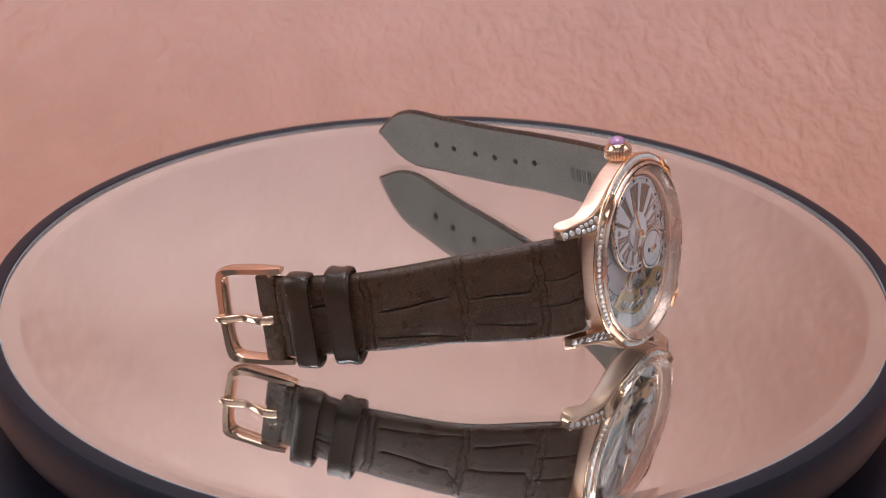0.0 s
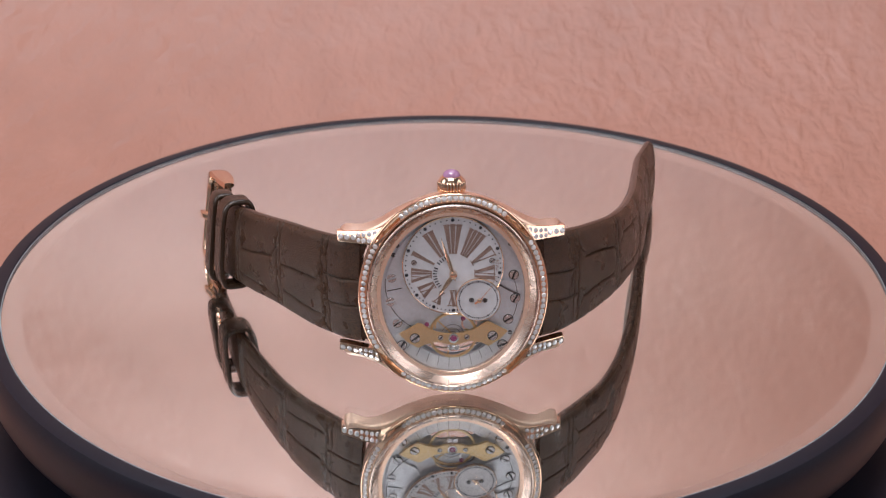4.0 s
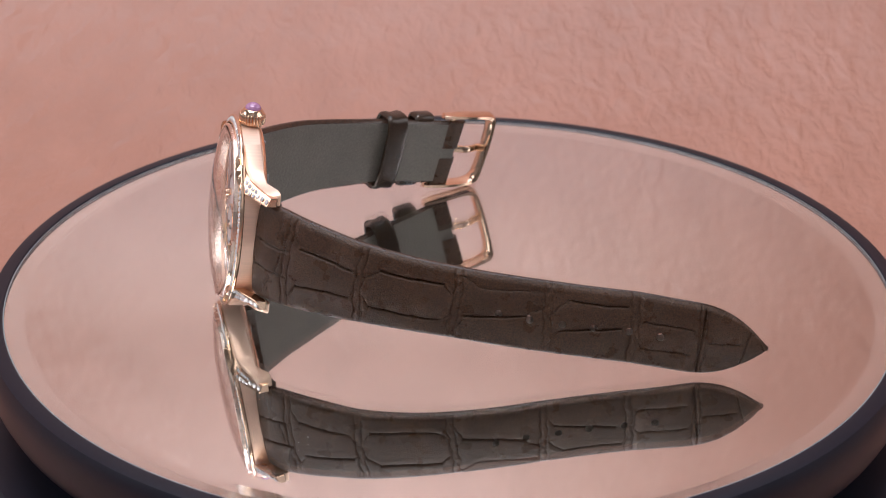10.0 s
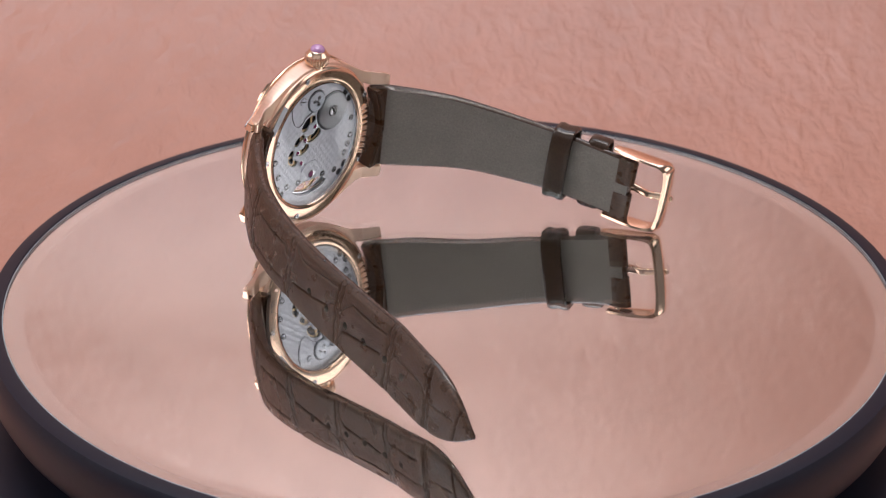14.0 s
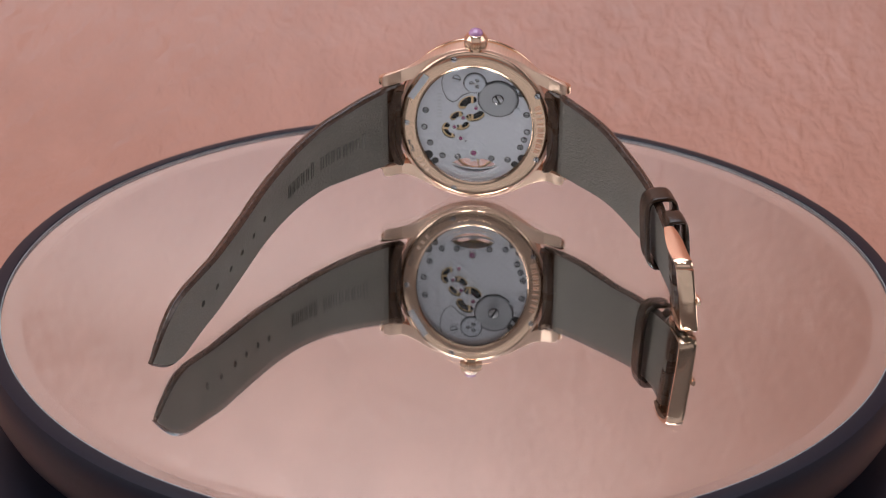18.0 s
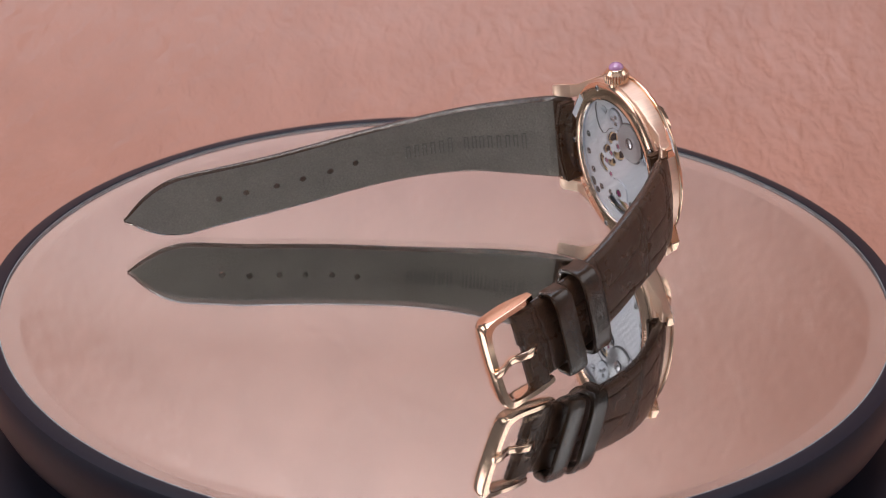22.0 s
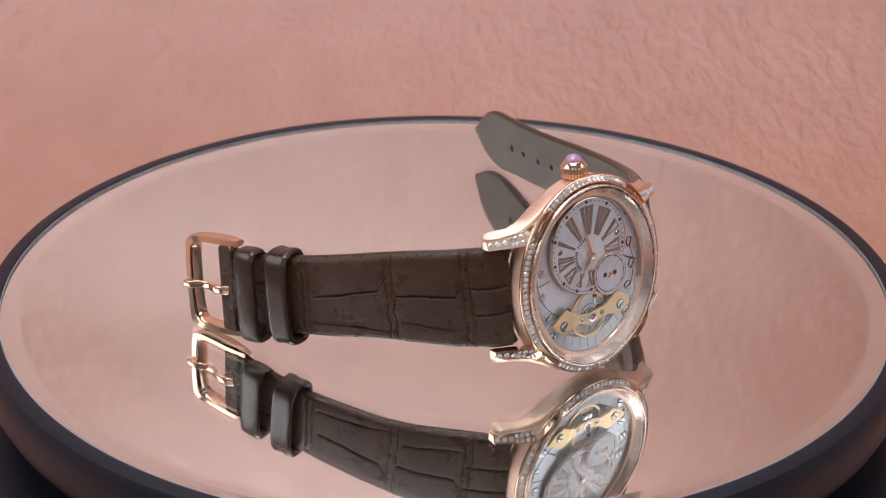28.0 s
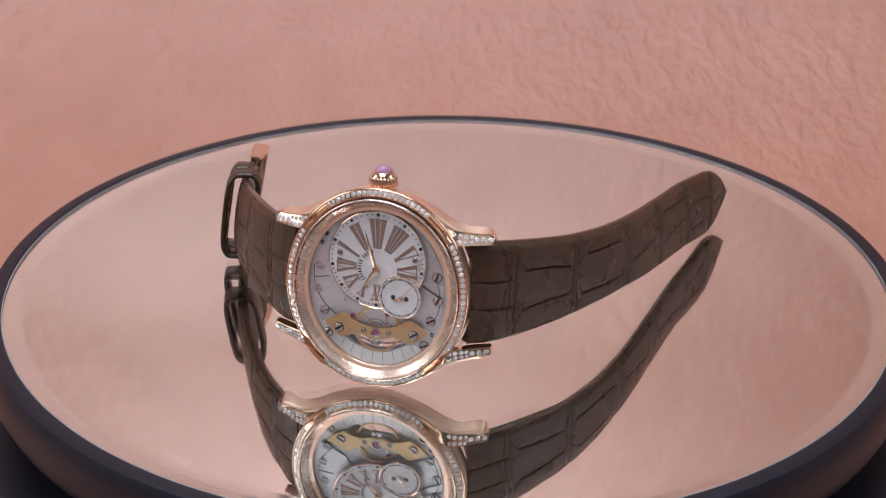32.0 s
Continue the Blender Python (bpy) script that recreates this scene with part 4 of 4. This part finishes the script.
    for z_h, wy, r in holes:
        sh = np.interp(-z_h, -p[order, 1], s[order])
        yh = wy
        D = np.hypot(S - sh, Y - yh)
        Dc = 0.25 * (D[:-1, :-1] + D[1:, :-1] + D[:-1, 1:] + D[1:, 1:])
        gone = Dc < r * 1.04
        cut |= gone
        used = np.zeros(S.shape, int)
        for a, b in ((0, 0), (1, 0), (0, 1), (1, 1)):
            used[a:a + ns - 1, b:b + nw - 1] += gone
        rim = (used > 0) & (used < 4)
        # pull the ragged border of the hole onto its circle
        f = r / np.maximum(D, 1e-6)
        for i, j in zip(*np.where(rim)):
            ds, dy = (S[i, j] - sh) * (f[i, j] - 1), (Y[i, j] - yh) * (f[i, j] - 1)
            for g in (up, low):
                g[i, j] += (t[i, 0] * ds, dy, t[i, 1] * ds)
        loops.append(gone)

    def sheet(g, flip):
        faces = []
        for i in range(ns - 1):
            for j in range(nw - 1):
                if not cut[i, j]:
                    a = i * nw + j
                    q = (a, a + 1, a + nw + 1, a + nw)
                    faces.append(q[::-1] if flip else q)
        return [tuple(x) for x in g.reshape(-1, 3)], faces

    holder = new(name)
    holder.parent = root
    tagged(holder, label)
    v, f = sheet(up, False)
    me = bpy.data.meshes.new("outer_leather")
    me.from_pydata([(x * MM, y * MM, z * MM) for x, y, z in v], [], f)
    me.shade_smooth()
    put("outer_leather", me, "strap", holder, "dark brown embossed alligator leather")
    v, f = sheet(low, True)
    me = bpy.data.meshes.new("lining")
    me.from_pydata([(x * MM, y * MM, z * MM) for x, y, z in v], [], f)
    me.shade_smooth()
    put("lining", me, "lining", holder, "grey-green smooth leather lining")
    # the brown hide is turned over the end beside the case
    me.materials.append(M["strap"])
    turned = int(np.searchsorted(s, 4.2))
    for k in range(turned * (nw - 1)):
        me.polygons[k].material_index = 1
    # lacquered edge round the outline
    border = [(i, 0) for i in range(ns)] + [(ns - 1, j) for j in range(1, nw)] + [(i, nw - 1) for i in range(ns - 2, -1, -1)] + [(0, j) for j in range(nw - 2, 0, -1)]
    rings = []
    for i, j in border:
        a, b = up[i, j], low[i, j]
        out = np.array([0, np.sign(w[j]) * 0.40 if abs(w[j]) == 1 else 0, 0])
        if i == ns - 1:
            out = out + np.array([t[i, 0], 0, t[i, 1]]) * 0.28
        rings.append([a + (b - a) * q + out * math.sin(math.pi * q) for q in np.linspace(0, 1, 8)])
    verts, faces = [], []
    for r in rings:
        verts += [tuple(x) for x in r]
    m = len(rings)
    for i in range(m):
        for j in range(7):
            faces.append((i * 8 + j, i * 8 + j + 1, ((i + 1) % m) * 8 + j + 1, ((i + 1) % m) * 8 + j))
    solid("edge", verts, faces, "edge", holder, "dark lacquered strap edge", angle=60)
    # walls of the punched holes
    for gone in loops:
        verts, faces, idx = [], [], {}

        def vid(i, j, lower):
            if (i, j, lower) not in idx:
                idx[i, j, lower] = len(verts)
                verts.append(tuple((low if lower else up)[i, j]))
            return idx[i, j, lower]
        for i, j in zip(*np.where(gone)):
            for di, dj, a, b in ((-1, 0, (0, 0), (0, 1)), (1, 0, (1, 0), (1, 1)), (0, -1, (0, 0), (1, 0)), (0, 1, (0, 1), (1, 1))):
                if not gone[i + di, j + dj]:
                    faces.append((vid(i + a[0], j + a[1], 0), vid(i + b[0], j + b[1], 0), vid(i + b[0], j + b[1], 1), vid(i + a[0], j + a[1], 1)))
        solid("hole", verts, faces, "lining", holder, angle=80)
    return holder, (s, p, t, nrm)


# rows: x, z, middle y, half width, sideways lean
A_ROWS = [(17.3, -0.55, -0.1, 9.85, 0), (18.9, -1.4, -0.1, 9.85, 0), (21.2, -2.9, -0.1, 9.8, 0), (25.2, -6.9, -0.2, 9.35, 0), (29.6, -12.4, -0.22, 8.67, -0.01), (33.8, -18.4, -0.15, 7.95, -0.02), (37.8, -27.0, -0.25, 7.35, -0.04), (40.7, -35.6, -0.45, 7.05, -0.06), (42.9, -44.0, -0.75, 7.0, -0.08), (44.7, -53.0, -1.1, 7.0, -0.09), (46.4, -61.7, -1.3, 7.0, -0.09), (48.0, -69.2, -1.35, 7.05, -0.09), (49.5, -74.6, -1.5, 7.05, -0.07), (51.4, -81.9, -1.75, 7.1, -0.03), (53.8, -94.6, -2.15, 7.0, 0)]
A_ROWS = [r + (0.0,) for r in A_ROWS]
# the short half is also skewed towards the buckle: last column
B_ROWS = [(-17.3, -0.55, -0.1, 9.85, 0, 0), (-18.9, -1.4, -0.1, 9.85, 0, 0), (-21.2, -2.9, -0.1, 9.8, 0, 0), (-26.35, -8.6, -0.1, 9.45, 0.01, 0), (-30.9, -14.8, 0.1, 8.9, 0.03, 0.01), (-34.6, -21.0, -0.1, 8.35, 0.05, 0.03), (-38.6, -28.5, -0.8, 8.0, 0.07, 0.06), (-42.0, -36.0, -1.4, 7.7, 0.09, 0.08), (-43.83, -42.0, -1.9, 7.7, 0.11, 0.1), (-45.5, -48.5, -2.4, 7.75, 0.13, 0.11), (-46.65, -54.6, -2.8, 7.9, 0.15, 0.12)]


def straps(root):
    lines = []
    # near the lug
    lines += [(0.0, 0.22, -0.5, 0.25, 0.34), (0.0, -0.34, -0.5, -0.30, 0.34), (-0.16, 0.95, -0.06, 0.22, 0.14), (-0.08, 0.22, -0.16, -0.34, 0.12)]
    # two scales with a line above and below the middle, corners cut
    lines += [(0.18, 0.42, 0.88, 0.32, 0.55), (0.16, -0.42, 0.86, -0.36, 0.55), (0.05, 0.70, 0.18, 0.42, 0.16), (0.88, 0.32, 0.97, 0.15, 0.16), (0.05, -0.7, 0.16, -0.42, 0.14), (0.86, -0.36, 0.97, -0.1, 0.14)]
    lines += [(1.2, 0.52, 1.86, 0.50, 0.55), (1.12, -0.50, 1.84, -0.50, 0.55), (1.03, 0.20, 1.2, 0.52, 0.14), (1.86, 0.50, 1.97, 0.25, 0.16), (1.03, -0.2, 1.12, -0.5, 0.14), (1.84, -0.5, 1.97, -0.3, 0.14)]
    lines += [(2.12, -0.28, 2.80, 0.06, 0.50), (2.03, -0.70, 2.12, -0.28, 0.18), (2.03, 0.85, 2.25, 0.62, 0.12), (2.25, 0.62, 2.9, 0.72, 0.10), (2.80, 0.06, 2.97, 0.4, 0.12)]
    lines += [(3.22, 0.60, 3.90, 0.62, 0.40), (3.06, 0.25, 3.22, 0.60, 0.14), (3.14, -0.30, 3.85, 0.02, 0.50), (3.04, -0.7, 3.14, -0.30, 0.16), (3.90, 0.62, 3.98, 0.3, 0.12)]
    lines += [(4.15, 0.30, 4.85, 0.28, 0.28), (4.14, -0.45, 4.85, -0.45, 0.28), (4.03, 0.0, 4.15, 0.30, 0.12), (4.03, -0.1, 4.14, -0.45, 0.12), (4.85, 0.28, 4.97, 0.1, 0.12)]
    lines += [(5.0, -1, 5.0, 1, 0.55), (5.1, 0.0, 5.6, 0.02, 0.22), (5.62, -0.9, 5.72, 0.9, 0.40)]
    holes = [(-43.7, 0.0, 0.72), (-49.6, -0.35, 0.72), (-55.8, -0.35, 0.72), (-61.7, -0.35, 0.72), (-68.4, -0.2, 0.72), (-74.2, -0.25, 0.78)]
    long_half, _ = strap_half("long_strap", root, A_ROWS, 1, [-5.8, -18.4, -35.6, -52.9, -69.2, -81.9, -97], lines, holes, 15.0, (3.3, 2.4), "pointed strap half of dark brown alligator leather with six holes")
    bars = []
    ss, pp, tt, nn_ = strap_frame(A_ROWS, 1)
    s_end = ss[int(np.argmin(np.abs(pp[:, 1] + 31.8)))]
    for i in range(15):
        if i == 8:
            continue
        k = int(np.argmin(np.abs(ss - (s_end - 1.95 * (14 - i)))))
        tall = 1.9 if i in (0, 9) else 1.5
        h0 = 3.3 + (2.4 - 3.3) * ss[k] / ss[-1]
        for a0, a1, d0, d1 in ((-0.55, -0.25, -tall, tall), (0.25, 0.55, -tall, tall), (-0.25, 0.25, tall - 0.3, tall)):
            quad = [(pp[k, 0] + pp[k, 4] * dy + tt[k, 0] * al, pp[k, 2] - 0.4 + dy, pp[k, 1] + tt[k, 1] * al) for dy, al in ((d0, a0), (d1, a0), (d1, a1), (d0, a1))]
            lo = [(x - nn_[k, 0] * (h0 + 0.12), y, z_ - nn_[k, 1] * (h0 + 0.12)) for x, y, z_ in quad]
            hi = [(x - nn_[k, 0] * (h0 - 0.2), y, z_ - nn_[k, 1] * (h0 - 0.2)) for x, y, z_ in quad]
            bars.append((lo, hi))
    # the bars' darker colour stands for shading in the relief
    for lo, hi in bars:
        f = [(0, 1, 2, 3), (4, 5, 6, 7)] + [(q, (q + 1) % 4, 4 + (q + 1) % 4, 4 + q) for q in range(4)]
        solid("pressed_mark", hi + lo, f, "pressed", long_half, "plain pressed bar in the lining, darkened for its relief shading", smooth=False)
    lines = [(0.0, 0.24, -0.5, 0.25, 0.30), (0.0, -0.30, -0.5, -0.28, 0.30), (0.15, 0.10, 0.9, 0.05, 0.45), (0.1, -0.62, 0.85, -0.55, 0.30), (0.02, 0.4, 0.15, 0.1, 0.14), (1.15, 0.15, 1.85, 0.05, 0.45), (1.05, -0.78, 1.9, -0.62, 0.30), (1.02, 0.5, 1.15, 0.15, 0.14), (2.2, 0.3, 2.8, 0.3, 0.3)]
    short, fr = strap_half("short_strap", root, B_ROWS, -1, [-5.6, -17.6, -34.0, -50.5], lines, [], 0, (3.3, 2.3), "buckle half of the dark brown alligator strap")
    for sx in (1, -1):
        arc_in = [(sx * 17.65 * math.cos(a), 19.5 * math.sin(a) - 0.1) for a in np.linspace(-0.51, 0.51, 28)]
        arc_out = [(x + sx * (1.6 + 0.5 * (y / 9.6) ** 2), y) for x, y in arc_in[::-1]]
        prism("strap_end", arc_in + arc_out, [], -5.05, -1.2, "strap", root, "dark brown curved strap end beside the case", 0.4)
    s, p, t, nrm = fr

    def at(z, y, h, along=0.0):
        """A point on the short strap's frame: at depth z, y across, h outward, moved along the strap."""
        i = int(np.argmin(np.abs(p[:, 1] - z)))
        along += p[i, 5] * y
        return Vector((p[i, 0] + p[i, 4] * y + nrm[i, 0] * h + t[i, 0] * along, p[i, 2] + y, p[i, 1] + nrm[i, 1] * h + t[i, 1] * along))

    def keeper(name, z, length, half, rise, under, ridge, label, ex=0.36):
        """A leather loop round the strap, standing off its face."""
        rings, n = [], 44
        prof = [(-0.5, 0.0), (-0.46, 0.35), (-0.30, 0.50), (0.0, 0.50 - ridge), (0.30, 0.50), (0.46, 0.35), (0.5, 0.0), (0.46, -0.35), (0.30, -0.5), (-0.30, -0.5), (-0.46, -0.35)]
        wall = 1.25
        for a in np.linspace(0, 2 * math.pi, n, endpoint=False):
            c, d = math.cos(a), math.sin(a)
            yy = math.copysign(abs(c) ** ex, c) * half
            hh = (rise - under) / 2 + math.copysign(abs(d) ** ex, d) * (rise + under) / 2
            ny, nh = c * abs(c) ** 0.6, d * abs(d) ** 0.6
            q = math.hypot(ny, nh)
            ny, nh = ny / q, nh / q
            rings.append([at(z, yy + ny * wall * e, hh + nh * wall * e, length * al) for al, e in prof])
        v, f = loft(rings, closed_path=True)
        return solid(name, v, f, "loop", root, label, angle=50)
    keeper("free_keeper", -38.2, 5.0, 8.7, 2.2, 4.3, 0.25, "dark brown leather strap keeper loop", 0.5)
    keeper("fixed_keeper", -45.7, 4.8, 8.5, 2.3, 1.8, 0.0, "dark brown leather strap keeper loop")
    # folded tail of the short strap round the buckle bar
    bk = new("buckle")
    bk.parent = root
    tagged(bk, "polished rose-gold pin buckle")
    outer = [(9.55, -3.4), (9.6, -1.0), (9.55, 2.0), (9.45, 4.6), (9.35, 7.0), (9.2, 8.6), (8.7, 9.6), (7.6, 10.2), (4.0, 10.5), (0.0, 10.6)]
    inner = [(8.3, -3.4), (8.2, -1.0), (8.2, 2.0), (8.15, 4.2), (8.0, 6.2), (7.7, 7.4), (7.2, 8.2), (6.2, 8.6), (3.5, 8.85), (0.0, 8.9)]
    half = [0.95, 1.4, 1.7, 1.75, 1.75, 1.75, 1.7, 1.7, 1.7, 1.7]
    mids = [-1.5, -1.4, -1.3, -1.2, -1.0, -0.8, -0.7, -0.7, -0.7, -0.7]
    _, rows = spline([(o[1] if k < 7 else 10.4 + (8.2 - o[0]), 0.3 * k, *o, *q, h, m) for k, (o, q, h, m) in enumerate(zip(outer, inner, half, mids))], 40)
    rows = [tuple(r[2:]) for r in rows]
    rows = rows + [(-yo, ao, -yi, ai, h, m) for yo, ao, yi, ai, h, m in rows[-2::-1]]
    rings = []
    for yo, ao, yi, ai, h, m in rows:
        ring = []
        for f, g in ((0.02, 0.2), (0.04, 0.75), (0.14, 1.0), (0.86, 1.0), (0.96, 0.75), (0.98, 0.2), (0.86, -0.65), (0.72, -1.0), (0.28, -1.0), (0.14, -0.65)):
            ring.append(at(-53.3, yo + (yi - yo) * f + 0.45, m + h * g, ao + (ai - ao) * f))
        rings.append(ring)
    v, f = loft(rings)
    solid("frame", v, f, "gold", bk, "rounded rose-gold buckle frame", angle=50)
    nn = nrm[-1]
    tube("spring_bar", [at(-53.3, 8.8, -1.3, -0.8), at(-53.3, -8.0, -1.3, -0.8)], (0.6, 0.6), "gold", bk, "thin spring bar", up=(nn[0], 0, nn[1]))
    tube("tongue", [at(-53.3, 0, h, al) for al, h in ((-1.2, -1.2), (0.2, 0.2), (1.8, 0.75), (3.6, 0.35), (5.4, -0.1), (7.0, 0.35), (8.6, 1.2), (10.2, 1.5), (10.9, 1.45))], [(1.0, 0.8), (0.95, 0.8), (0.9, 0.65), (0.85, 0.55), (0.8, 0.5), (0.78, 0.5), (0.8, 0.55), (0.75, 0.55), (0.5, 0.4)], "gold", bk, "tapered rose-gold tongue", up=(nn[0], 0, nn[1]))
    for y0, y1 in ((1.3, 7.9), (-7.9, -1.3)):
        rows = []
        for al, h0, h1 in ((-2.0, 0.02, -2.2), (-1.6, 0.14, -2.4), (-0.8, 0.16, -2.5), (0.8, 0.1, -2.5), (1.9, -0.3, -2.2), (2.3, -0.9, -1.6)):
            rows.append([tuple(at(-53.3, yy, h, al)) for yy, h in ((y0, h1), (y1, h1), (y1 + 0.1, (h0 + h1) / 2), (y1, h0), (y0, h0), (y0 - 0.1, (h0 + h1) / 2))])
        v, f = loft(rows)
        solid("strap_fold", v, f, "strap", short, "folded strap end round the buckle bar")


# ------------------------------------------------------------------ placing and turning
TURN = -13.517          # degrees a second
HEADING, LEAN = -32.0, 7.4
CENTRE = Vector((0.03508, -0.02423, 0.02008))


def case_pose():
    h, l = radians(HEADING), radians(LEAN)
    n = Vector((math.cos(l) * math.cos(h), math.cos(l) * math.sin(h), math.sin(l)))
    v = Vector((math.cos(h + math.pi / 2), math.sin(h + math.pi / 2), 0.008)).normalized()
    u = n.cross(v).normalized()
    m = Matrix((v, u, n)).transposed().to_4x4()
    m.translation = CENTRE
    return m


room()
table()
backdrop()
deck = turntable()
watch = new("wristwatch")
tagged(watch, "oval rose-gold diamond-set wristwatch with open brown alligator strap", "wristwatch")
case(watch)
for sx in (1, -1):
    for sy in (1, -1):
        lug(watch, sx, sy)
dial(watch)
movement(watch)
straps(watch)


def motions():
    """The platter and the watch on it turn together, clockwise seen from above."""
    start = case_pose()
    times = [i * 0.5 for i in range(65)]
    spin = [(t, Matrix.Rotation(radians(TURN * t), 4, "Z")) for t in times]
    walk(deck, [(t, r) for t, r in spin])
    walk(watch, [(t, r @ start) for t, r in spin])


motions()
